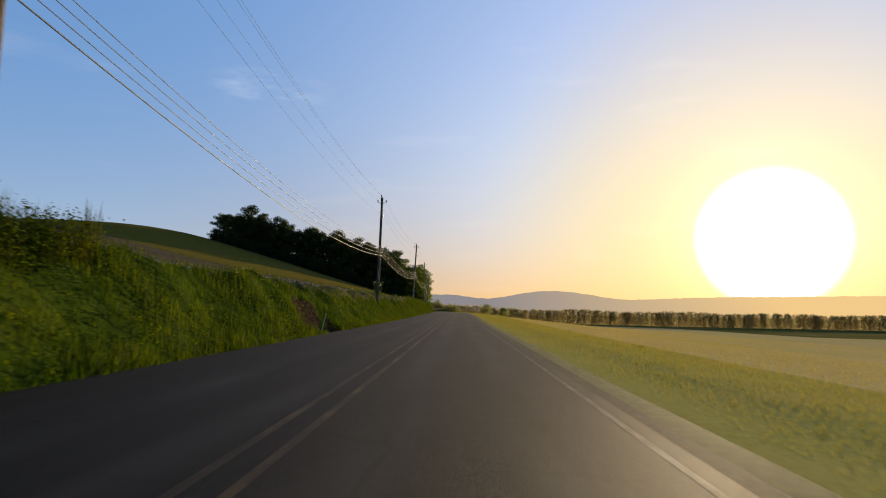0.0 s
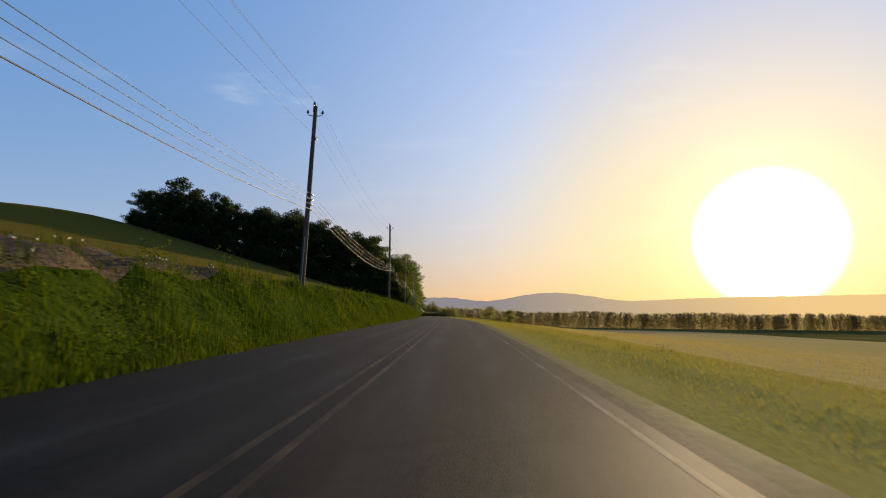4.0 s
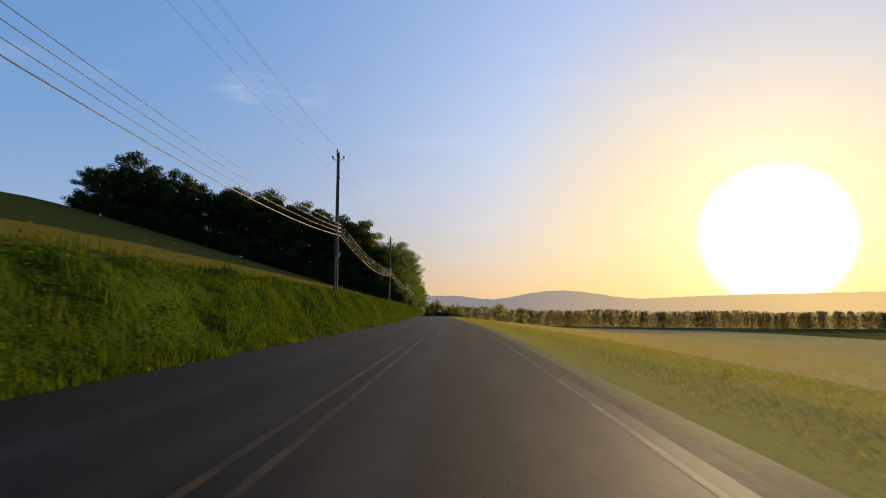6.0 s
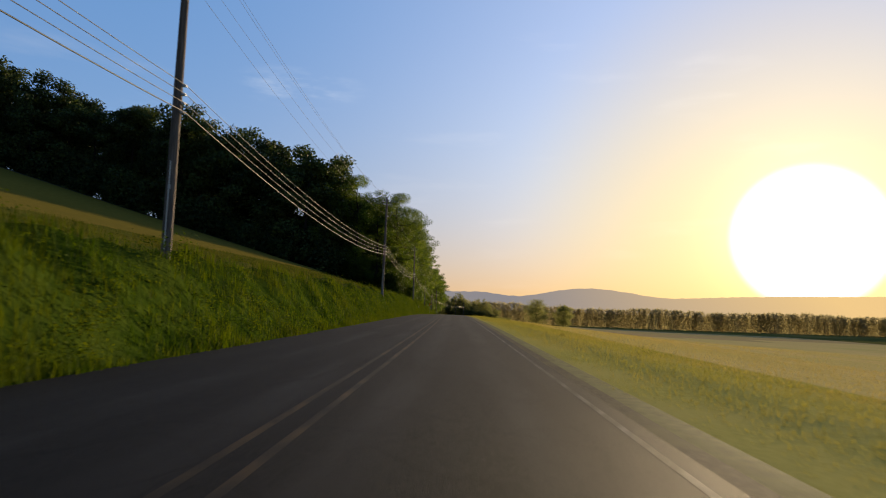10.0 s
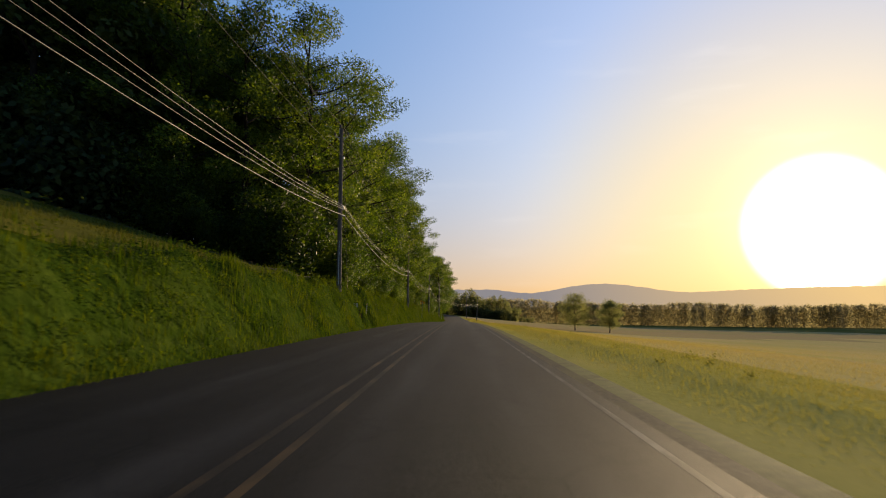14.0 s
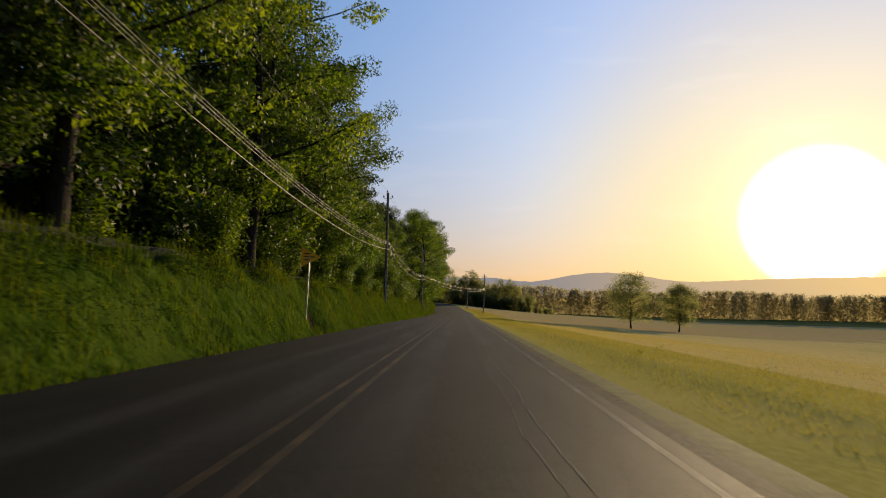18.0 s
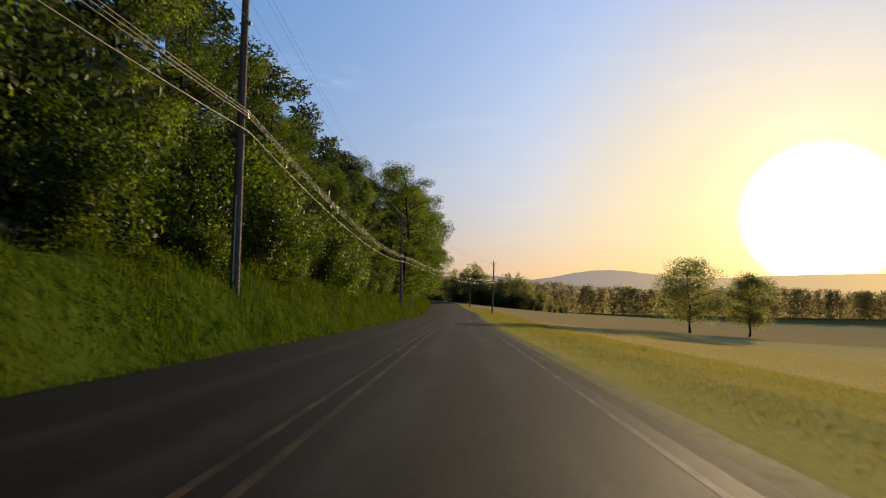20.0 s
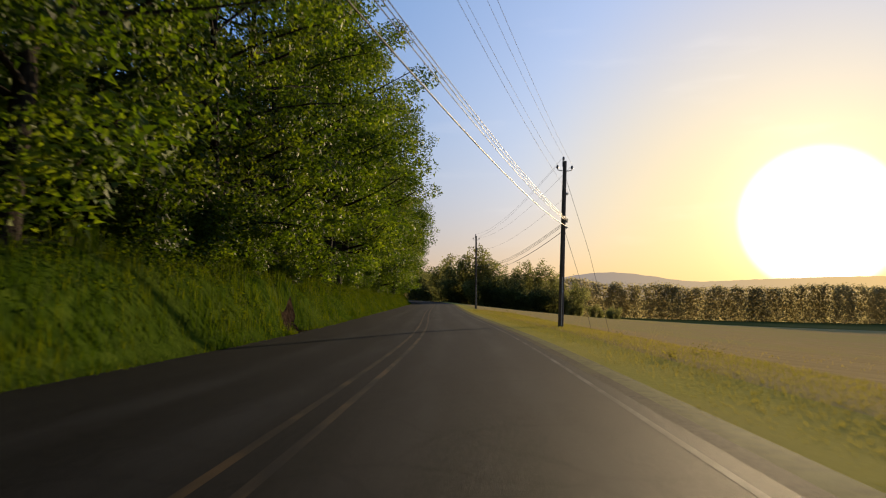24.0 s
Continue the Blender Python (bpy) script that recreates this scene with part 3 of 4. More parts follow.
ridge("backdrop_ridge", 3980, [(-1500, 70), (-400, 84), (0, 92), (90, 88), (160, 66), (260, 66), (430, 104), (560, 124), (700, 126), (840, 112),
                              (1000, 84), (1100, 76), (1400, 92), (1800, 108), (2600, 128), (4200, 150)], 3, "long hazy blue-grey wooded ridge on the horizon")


# ---------------------------------------------------------------- plants
def tube(pts, radii, sides=7):
    """Vertices and quads of a tapered tube along pts."""
    pts = np.asarray(pts, float)
    n = len(pts)
    tang = np.gradient(pts, axis=0)
    tang /= np.linalg.norm(tang, axis=1)[:, None] + 1e-9
    ref = np.where(np.abs(tang[:, 2:3]) > 0.9, np.array([[1.0, 0, 0]]), np.array([[0, 0, 1.0]]))
    a = np.cross(tang, ref)
    a /= np.linalg.norm(a, axis=1)[:, None] + 1e-9
    b = np.cross(tang, a)
    ang = np.linspace(0, 2 * np.pi, sides, endpoint=False)
    ring = a[:, None] * np.cos(ang)[None, :, None] + b[:, None] * np.sin(ang)[None, :, None]
    v = pts[:, None] + ring * np.asarray(radii)[:, None, None]
    i = np.arange(n * sides).reshape(n, sides)
    j = np.roll(i, -1, 1)
    f = np.stack([i[:-1], j[:-1], j[1:], i[1:]], -1).reshape(-1, 4)
    return v.reshape(-1, 3), f


def join(pieces):
    vs, fs, o = [], [], 0
    for v, f in pieces:
        vs.append(v)
        fs.append(np.asarray(f) + o)
        o += len(v)
    return np.concatenate(vs), np.concatenate(fs)


def leaf_cards(rng, centres, length, width, droop=0.25, up=0.6, out=None, fine=False):
    """Folded four-cornered leaves round the given points."""
    n = len(centres)
    d = rng.normal(size=(n, 3))
    d[:, 2] = d[:, 2] * 0.6 - droop
    d /= np.linalg.norm(d, axis=1)[:, None]
    nn = rng.normal(size=(n, 3))
    nn[:, 2] += up
    if out is not None:
        nn = nn * 0.42 + out * 1.2
    s = np.cross(d, nn)
    s /= np.linalg.norm(s, axis=1)[:, None] + 1e-9
    k = np.cross(s, d)
    L = (length * rng.uniform(0.6, 1.35, n))[:, None]
    W = (width * rng.uniform(0.6, 1.35, n))[:, None]
    if fine:
        v = np.stack([centres - s * W * 0.5, centres + s * W * 0.5, centres + d * L], 1)
        return v.reshape(-1, 3), np.arange(n * 3).reshape(n, 3)
    v = np.stack([centres, centres + d * L * 0.45 + s * W * 0.5 + k * W * 0.15, centres + d * L, centres + d * L * 0.45 - s * W * 0.5 + k * W * 0.15], 1)
    return v.reshape(-1, 3), np.arange(n * 4).reshape(n, 4)


def make_tree(seed, height, spread, leaves, leaf, material, low=0.25, lean=0.0, fine=False, limbs=0):
    """A broadleaf tree: tapered trunk with limbs, and a crown of leaf sprays in uneven clumps. Stands at the origin."""
    rng = np.random.default_rng(seed)
    t = np.linspace(0, 1, 9)
    wob = np.cumsum(rng.normal(0, 0.18, (9, 2)), 0) * height / 20
    trunk = np.stack([wob[:, 0] + lean * t * height, wob[:, 1], t * height * 0.88 - 0.4], -1)
    r0 = 0.012 * height + 0.04
    pieces = [tube(trunk, r0 * (1 - 0.85 * t) * (1 + 0.5 * np.exp(-t * 14)), 8)]
    clumps = []
    limbs = limbs or (26 if fine else 15)
    for i in range(limbs):
        h = low + (0.97 - low) * (i + rng.uniform(0, 1)) / limbs
        p0 = np.array([np.interp(h * 0.95, t, trunk[:, k]) for k in range(3)])
        az = i * 2.4 + rng.uniform(-0.5, 0.5)
        shape = math.sin(math.pi * min(1, (h - low) / (1.0 - low) * 0.80 + 0.22)) ** 0.6
        reach = spread * (0.35 + 0.65 * shape) * (0.60 + 0.40 * min(1.0, h / 0.5)) * rng.uniform(0.75, 1.15)
        rise = rng.uniform(0.15, 0.55) * reach * (0.6 + h)
        s = np.linspace(0, 1, 5)
        bend = rng.normal(0, 0.08 * reach, 3)
        limb = p0 + np.outer(s, [math.cos(az) * reach, math.sin(az) * reach, rise]) + np.outer(np.sin(s * np.pi), bend)
        pieces.append(tube(limb, (0.34 * r0 * (1 - 0.5 * h)) * (1 - 0.85 * s) + 0.012, 5))
        for q in ((0.45, 0.66, 0.84, 1.0) if fine else (0.45, 0.72, 1.0)):
            c = np.array([np.interp(q, s, limb[:, k]) for k in range(3)])
            if fine:
                clumps.append((c + rng.normal(0, 0.085 * spread, 3) * (1, 1, 0.5), spread * rng.uniform(0.09, 0.22)))
            else:
                clumps.append((c + rng.normal(0, 0.07 * spread, 3), spread * rng.uniform(0.20, 0.34)))
    top = trunk[-1]
    for _ in range(5):
        clumps.append((top + rng.normal(0, 0.13 * spread, 3) * (1, 1, 0.8) + (0, 0, 0.02 * height), spread * rng.uniform(0.18, 0.30)))
    w = np.array([c[1] ** 2 for c in clumps])
    counts = (leaves * w / w.sum()).astype(int)
    cen, outs = [], []
    for (c, r), n in zip(clumps, counts):
        d = rng.normal(size=(n, 3))
        d /= np.linalg.norm(d, axis=1)[:, None]
        rad = r * rng.uniform(0.25, 1.12, n) ** 0.5
        cen.append(c + d * rad[:, None] * ((1.15, 1.15, 0.75) if fine else (1.1, 1.1, 0.72)))
        outs.append(d)
    cen, outs = np.concatenate(cen), np.concatenate(outs)
    root = new("tree")
    tv, tf = join(pieces)
    mesh_ob("trunk", tv, tf, M_BARK, root)
    cv, cf = leaf_cards(rng, cen, leaf, leaf * 0.62, out=outs, fine=fine)
    mesh_ob("crown", cv, cf, material, root)
    return root


def make_bush(seed, height, spread, leaves, leaf, material, fine=False, joints=(0.25, 0.5, 0.75, 1.0)):
    rng = np.random.default_rng(seed)
    pieces, clumps = [], []
    for i in range(9):
        az, h = rng.uniform(0, 6.28), height * rng.uniform(0.55, 1.0)
        reach = spread * rng.uniform(0.2, 0.9)
        s = np.linspace(0, 1, 5)
        stem = np.stack([math.cos(az) * reach * s ** 1.3, math.sin(az) * reach * s ** 1.3, h * (0.85 * s + 0.15 * np.sin(s * 3)) - 0.25 * (1 - s)], -1)
        pieces.append(tube(stem, 0.045 * (1 - 0.8 * s) + 0.006, 5))
        for q in joints:
            c = np.array([np.interp(q, s, stem[:, k]) for k in range(3)])
            clumps.append((c + rng.normal(0, 0.12 * spread, 3), spread * rng.uniform(0.22, 0.42)))
    w = np.array([c[1] ** 2 for c in clumps])
    cen, outs = [], []
    for (c, r), n in zip(clumps, (leaves * w / w.sum()).astype(int)):
        d = rng.normal(size=(n, 3))
        d /= np.linalg.norm(d, axis=1)[:, None]
        cen.append(c + d * (r * rng.uniform(0.2, 1.1, n) ** 0.5)[:, None])
        outs.append(d)
    cen, outs = np.concatenate(cen), np.concatenate(outs)
    cen[:, 2] = np.maximum(cen[:, 2], 0.05)
    root = new("bush")
    sv, sf = join(pieces)
    mesh_ob("stem", sv, sf, M_BARK, root)
    cv, cf = leaf_cards(rng, cen, leaf, leaf * 0.6, out=outs, fine=fine)
    mesh_ob("foliage", cv, cf, material, root)
    return root


def stand(kinds, spots, group, label, category):
    """Copies of the kinds at spots (x, y, scale), each turned its own way, on the ground."""
    used = set()
    for x, y, sc in spots:
        k = int(rnd.integers(len(kinds)))
        m = Matrix.Translation((x, y, float(land(x, y)) - 0.05)) @ Matrix.Rotation(rnd.uniform(0, 6.28), 4, "Z")
        src = kinds[k]
        if k not in used and not src.get("placed"):
            src["placed"] = 1
            ob = src
            ob.matrix_basis = m
        else:
            ob = copy_thing(src, m)
        ob.scale = (sc * rnd.uniform(0.92, 1.1), sc * rnd.uniform(0.92, 1.1), sc)
        used.add(k)
        tagged(ob, label, category, group)


def far_belt(x0, x1, y0, seed):
    """A far belt of woodland as one mesh: overlapping leafy crowns that reach to the ground."""
    rng = np.random.default_rng(seed)
    cen, outs = [], []
    for x in np.arange(x0, x1, 5.5):
        cx, cy = x + rng.uniform(-2.0, 2.0), y0 + rng.uniform(-6, 6)
        h = (19.2 + 0.8 * math.sin(x * 0.045)) * rng.uniform(0.94, 1.05)
        n, wide = 1500, rng.uniform(5.5, 8.0)
        a, t = rng.uniform(-math.pi, math.pi, n), rng.uniform(0.0, 1.0, n) ** 0.85
        lump = 1.0 + 0.10 * np.sin(3.0 * a + 9.0 * t + x)
        r = wide * np.sqrt(1.0 - 0.85 * t ** 3.5) * lump * rng.uniform(0.45, 1.1, n)
        flat = np.stack([np.sin(a), -np.cos(a), 0.25 + 1.2 * t ** 4], -1)
        base = np.array([cx, cy, float(land(cx, cy))])
        cen.append(base + np.stack([r * np.sin(a), -r * np.cos(a), h * t + rng.normal(0, 0.7, n)], -1))
        outs.append(flat / np.linalg.norm(flat, axis=1)[:, None])
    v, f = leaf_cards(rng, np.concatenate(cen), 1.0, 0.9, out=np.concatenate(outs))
    return tagged(mesh_ob("far_woodland", v, f, M_HAZED_FARLEAF), "distant level belt of woodland on the valley floor", "trees", kind="stuff")


rnd = np.random.default_rng(11)
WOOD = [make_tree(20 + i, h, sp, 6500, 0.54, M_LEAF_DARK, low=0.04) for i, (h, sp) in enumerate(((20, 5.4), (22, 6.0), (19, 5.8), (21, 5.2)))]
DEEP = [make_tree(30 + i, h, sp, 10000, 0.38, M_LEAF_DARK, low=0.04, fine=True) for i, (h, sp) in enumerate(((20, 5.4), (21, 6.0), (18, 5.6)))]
EDGE = [make_tree(40 + i, h, sp, 21000, 0.185, M_LEAF, low=lo, fine=True) for i, (h, sp, lo) in enumerate(
    ((18, 5.0, 0.10), (20, 5.4, 0.14), (17, 5.2, 0.08), (19, 4.8, 0.2), (16, 4.8, 0.08)))]
MID = [make_bush(50 + i, h, sp, 3400, 0.50, M_HAZED_LEAF, joints=(0.2, 0.45, 0.7, 0.9, 1.0)) for i, (h, sp) in enumerate(((14, 4.6), (12, 4.8), (16, 5.0)))]
ROUND = [make_tree(94 + i, h, sp, 13000, 0.34, M_HAZED_LEAF, low=0.20, limbs=40) for i, (h, sp) in enumerate(((15.2, 6.0), (14.6, 4.8)))]
for k in MID:
    k.name = "tree"
    k.children[0].name, k.children[1].name = "trunk", "crown"
BUSH = [make_bush(60 + i, h, sp, 5000, 0.20, M_LEAF, fine=True) for i, (h, sp) in enumerate(((3.6, 2.3), (4.6, 2.6), (2.8, 2.2), (5.4, 2.8)))]
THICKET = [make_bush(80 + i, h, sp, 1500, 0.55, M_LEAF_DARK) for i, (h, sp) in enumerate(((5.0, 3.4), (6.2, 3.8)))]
BRUSH = [make_bush(83 + i, h, sp, 2200, 0.42, M_HAZED_LEAF, joints=(0.1, 0.35, 0.65, 1.0)) for i, (h, sp) in enumerate(((5.0, 3.4), (6.2, 3.8)))]

# the wood: its front faces the hay field, its side runs along the road
front = []
for row in range(3):
    for x in np.arange(-128, -29, 5.4):
        tall = float(np.interp(x, [-128, -112, -80, -50, -24], [0.88, 0.98, 1.17, 1.31, 1.24]))
        front.append((x + rnd.uniform(-2, 2), 347 + row * 7 + rnd.uniform(-2.5, 2.5) - 0.045 * (x + 60), tall * rnd.uniform(0.94, 1.04)))
front += [(-111, 346, 1.40), (-106, 348, 1.26), (-97, 345, 1.12)]
stand(WOOD, front, "trees of the hillside wood", "dark broadleaf tree in a dense hillside wood", "tree")
skirt = [(x + rnd.uniform(-1, 1), 341.5 + rnd.uniform(-1.5, 1.5) - 0.045 * (x + 60), rnd.uniform(0.9, 1.4)) for x in np.arange(-130, -26, 2.6)]
stand(THICKET, skirt, "undergrowth of the wood", "dark dense undergrowth bush at the foot of the wood", "bush")
deep = []
for y in np.arange(356, 720, 7.0):
    for u in (-18,):
        deep.append((float(road_x(y)) + u + rnd.uniform(-2.5, 1.0), y + rnd.uniform(-3, 3), rnd.uniform(0.85, 1.05)))
stand(DEEP, deep, "trees of the hillside wood", "dark broadleaf tree in a dense hillside wood", "tree")
back = [(float(road_x(y)) - 15.5 + rnd.uniform(-1.5, 1), y + rnd.uniform(-2, 2), rnd.uniform(1.1, 1.9)) for y in np.arange(352, 700, 4.6)]
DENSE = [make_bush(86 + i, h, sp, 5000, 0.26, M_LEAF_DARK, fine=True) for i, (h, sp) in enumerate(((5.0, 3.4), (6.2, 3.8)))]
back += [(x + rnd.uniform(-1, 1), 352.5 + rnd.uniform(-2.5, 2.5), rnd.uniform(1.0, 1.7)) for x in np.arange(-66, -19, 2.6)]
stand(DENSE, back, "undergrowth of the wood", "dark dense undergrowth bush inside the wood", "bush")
side = []
for n, y in enumerate(np.arange(352, 740, 5.9)):
    size = float(np.interp(y, [345, 360, 425, 440, 452, 462, 502, 512, 530, 560, 640, 740], [1.08, 1.24, 1.20, 0.92, 0.76, 0.62, 0.64, 0.98, 1.20, 1.28, 1.24, 1.0]))
    u = float(np.interp(y, [350, 360, 436, 446, 505, 520, 545, 570, 620, 740], [-13.6, -11.8, -11.0, -13.2, -13.0, -10.6, -9.5, -9.0, -8.8, -9.2]))
    u -= 2.4 * (n % 3 == 1) * (y < 640)
    side.append((float(road_x(y)) + u + rnd.uniform(-0.9, 0.7), y + rnd.uniform(-1.8, 1.8), size * rnd.uniform(0.9, 1.1)))
for x in np.arange(-31, -20, 3.4):
    for row in (0, 1):
        side.append((x + rnd.uniform(-1, 1) + 0.5 * row, 346.5 + 6.0 * row + rnd.uniform(-1.2, 1.2), rnd.uniform(1.15, 1.32)))
stand(EDGE, side, "trees along the road", "leafy green broadleaf tree at the edge of the wood", "tree")
low = []
for y in np.arange(350, 700, 3.2):
    if 370 < y < 384 or 401 < y < 409 or 519 < y < 534 or (y < 640 and math.sin(y * 0.31 + 0.4) + 0.6 * math.sin(y * 0.83) > 0.75):
        continue
    low.append((float(road_x(y)) - float(np.interp(y, [396, 401, 418, 422, 434, 444, 494, 500, 518, 524], [10.1, 11.2, 11.2, 10.1, 9.9, 9.0, 9.0, 10.0, 10.2, 9.6])) + rnd.uniform(-0.8, 0.5), y + rnd.uniform(-1.2, 1.2), rnd.uniform(0.55, 0.95)))
low += [(float(road_x(y)) - 9.3 + rnd.uniform(-0.5, 0.5), y + rnd.uniform(-1, 1), rnd.uniform(0.5, 0.85)) for y in np.arange(347, 392, 2.6)]
low += [(float(road_x(y)) - 12.4 + rnd.uniform(-0.5, 0.5), y + rnd.uniform(-1, 1), rnd.uniform(0.9, 1.5)) for y in np.arange(346, 640, 4.0) if math.sin(y * 0.27) < 0.35]
low += [(x + rnd.uniform(-0.8, 0.8), 342.2 + rnd.uniform(-1.0, 1.0), rnd.uniform(0.8, 1.35)) for x in np.arange(-28, -14.5, 1.7)]
stand(BUSH, low, "bushes along the road", "dense green bush on the road bank below the trees", "bush")
# two tall open-crowned trees stand out of the row
TALL = [make_tree(120 + i, h, sp, 14000, 0.21, M_LEAF, low=lo, fine=True, limbs=28) for i, (h, sp, lo) in enumerate(((18.3, 4.5, 0.24), (21.5, 5.4, 0.10)))]
for root, (x, y) in zip(TALL, ((-18.2, 432.0), (-20.6, 521.5))):
    root.matrix_basis = pose(x, y, float(land(x, y)) - 0.05)
    tagged(root, "tall broadleaf tree with an open airy crown above the road", "tree", "trees along the road")
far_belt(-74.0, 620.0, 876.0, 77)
for root, (x, y) in zip(ROUND, ((32.0, 560.0), (47.5, 570.0))):
    root.matrix_basis = pose(x, y, float(land(x, y)) - 0.05)
    tagged(root, "airy broadleaf tree on the field boundary against the light", "tree", "trees beyond the field")
far = [(x, 712 + rnd.uniform(-6, 6) - 0.3 * (x + 25), rnd.uniform(1.12, 1.36) - 0.018 * max(0.0, x + 8)) for x in np.arange(-26, 19, 5.0)]
far += [(x, 772 + rnd.uniform(-6, 6), rnd.uniform(0.9, 1.15)) for x in np.arange(-42, -4, 4.0)]
stand(MID, far, "trees beyond the field", "broadleaf tree beyond the field against the light", "tree")
fill = [(x, 703 + rnd.uniform(-4, 4) - 0.3 * (x + 25), rnd.uniform(1.1, 1.9) * (1 - 0.65 * float(step(-4.0, 20.0, x)))) for x in np.arange(-22, 24, 2.4)]
fill += [(x, 765 + rnd.uniform(-4, 4), rnd.uniform(1.6, 2.2)) for x in np.arange(-40, -6, 4.0)]
stand(BRUSH, fill, "undergrowth at the bend", "bush in haze-greyed colour below the trees at the bend of the road", "bush")


# ---------------------------------------------------------------- grass
def blades(name, n, u0, u1, y0, y1, h, w, material, seed, label, tuft=0.5, bend=0.35, keep=None, simple=False, taper=None):
    """Single bent blades of grass, thick where the ground is lush; taper: from where to where, across the road, they grow to full height."""
    rng = np.random.default_rng(seed)
    y = rng.uniform(y0, y1, n)
    u = rng.uniform(u0, u1, n)
    x = u + road_x(y)
    lush = 0.5 + 0.5 * np.sin(1.3 * x + 0.5 * np.sin(0.7 * y)) * np.sin(0.83 * y + 0.9 * np.sin(0.31 * x + 0.21 * y))
    ok = rng.uniform(0, 1, n) < (1 - tuft) + tuft * lush
    if keep is not None:
        ok &= keep(u, y)
    x, y, u, lush = x[ok], y[ok], u[ok], lush[ok]
    n = len(x)
    hh = h * rng.uniform(0.45, 1.15, n) * (0.45 + 1.0 * lush if tuft > 0.2 else 0.92 + 0.12 * lush)
    if taper:
        hh = hh * (0.25 + 0.75 * step(taper[0], taper[1], u))
    az = rng.uniform(0, 2 * np.pi, n)
    lean = rng.uniform(0.05, bend, n) * hh
    base = np.stack([x, y, land(x, y) - 0.04], -1)
    side = np.stack([-np.sin(az), np.cos(az), 0 * az], -1) * (w * rng.uniform(0.6, 1.4, n))[:, None]
    out = np.stack([np.cos(az), np.sin(az), 0 * az], -1)
    up = np.array([0, 0, 1.0])
    mid = base + up * (hh * 0.55)[:, None] + out * (lean * 0.3)[:, None]
    tip = base + up * hh[:, None] + out * lean[:, None]
    if simple:
        v = np.stack([base - side * 0.5, base + side * 0.5, tip], 1).reshape(-1, 3)
        return tagged(mesh_ob(name, v, np.arange(n * 3).reshape(n, 3), material, smooth=False), label, "grass", kind="stuff")
    v = np.stack([base - side * 0.5, base + side * 0.5, mid + side * 0.4, mid - side * 0.4, tip], 1).reshape(-1, 3)
    o = (np.arange(n) * 5)[:, None]
    f = np.concatenate([o + [0, 1, 2], o + [0, 2, 3], o + [3, 2, 4]], 0)
    return tagged(mesh_ob(name, v, f, material, smooth=False), label, "grass", kind="stuff")


blades("bank_grass", 300000, -10.8, -6.45, 0, 640, 0.42, 0.022, M_GRASS, 1, "tall green grass on the road bank",
       keep=lambda u, y: (u > turf_edge(y) + 0.3 * np.sin(y * 0.8) + 1.0 * np.sin(13 * y + 7 * u)) & ~bare(u, y))
blades("toe_grass", 60000, -7.0, -6.25, 0, 640, 0.24, 0.022, M_GRASS, 9, "short grass creeping over the edge of the asphalt", tuft=0.7, keep=lambda u, y: ~bare(u - 0.3, y))
blades("edge_grass", 150000, 2.12, 3.4, 0, 640, 0.06, 0.016, M_VERGE, 10, "short grass creeping over the gravel shoulder", tuft=0.7, simple=True, taper=(2.0, 3.0))
blades("verge_grass", 520000, 2.45, 9.5, 0, 600, 0.15, 0.018, M_VERGE, 2, "green verge grass beside the road", tuft=0.0, simple=True, taper=(2.2, 4.4))
blades("field_grass", 420000, 7.0, 32, 0, 620, 0.15, 0.03, M_GOLD, 3, "pale dry grass at the edge of the field", tuft=0.0, simple=True, taper=(6.0, 9.0), keep=lambda u, y: y < 517 + 0.53 * u)
blades("far_field_grass", 150000, 31, 140, 0, 600, 0.16, 0.09, M_GOLD, 12, "pale dry grass over the open field", tuft=0.1, simple=True, keep=lambda u, y: y < 517 + 0.53 * u)
blades("fallow_grass", 60000, 8, 150, 525, 760, 0.13, 0.07, M_GOLD, 13, "thin dry growth over the brown field", tuft=0.1, simple=True, keep=lambda u, y: y > 523 + 0.53 * u)
blades("hill_grass", 110000, -24, -8.6, 0, 340, 0.24, 0.022, M_STRAW, 4, "olive long grass on the hillside", keep=lambda u, y: (u < turf_edge(y) + 0.4) & ~ploughed(u, y))
blades("field_edge_grass", 150000, -95, -13, 100, 205, 0.5, 0.05, M_STRAW, 17, "rank olive grass along the edge of the tilled field", tuft=0.3, simple=True,
       keep=lambda u, y: ploughed(u, y - 1.6) & ~ploughed(u, y))
blades("weed_plumes", 1500, -10.6, -8.9, 10, 15.8, 1.1, 0.03, M_STRAW, 8, "tall thin seed stalks on the bank", bend=0.25)


def weeds(name, n, per, u0, u1, y0, y1, size, leaf, material, seed, label):
    """Low clumps of broad leaves scattered over the bank."""
    rng = np.random.default_rng(seed)
    y = rng.uniform(y0, y1, n)
    u = rng.uniform(u0, u1, n)
    ok = hollow(y) < 0.35
    u, y = u[ok], y[ok]
    n = len(u)
    x = u + road_x(y)
    base = np.stack([x, y, land(x, y)], -1)
    sz = size * rng.uniform(0.5, 1.4, n)
    off = np.clip(rng.normal(size=(n, per, 3)), -1.5, 1.5) * 0.42
    off[:, :, 2] = np.abs(off[:, :, 2]) * 1.0 + 0.1
    cen = (base[:, None] + off * sz[:, None, None]).reshape(-1, 3)
    v, f = leaf_cards(rng, cen, leaf, leaf * 0.6, droop=0.05)
    return tagged(mesh_ob(name, v, f, material), label, "weeds", kind="stuff")


weeds("bank_weeds", 900, 40, -8.3, -6.6, 0, 640, 0.6, 0.085, M_GRASS, 5, "clumps of broad-leaved weeds on the road bank")
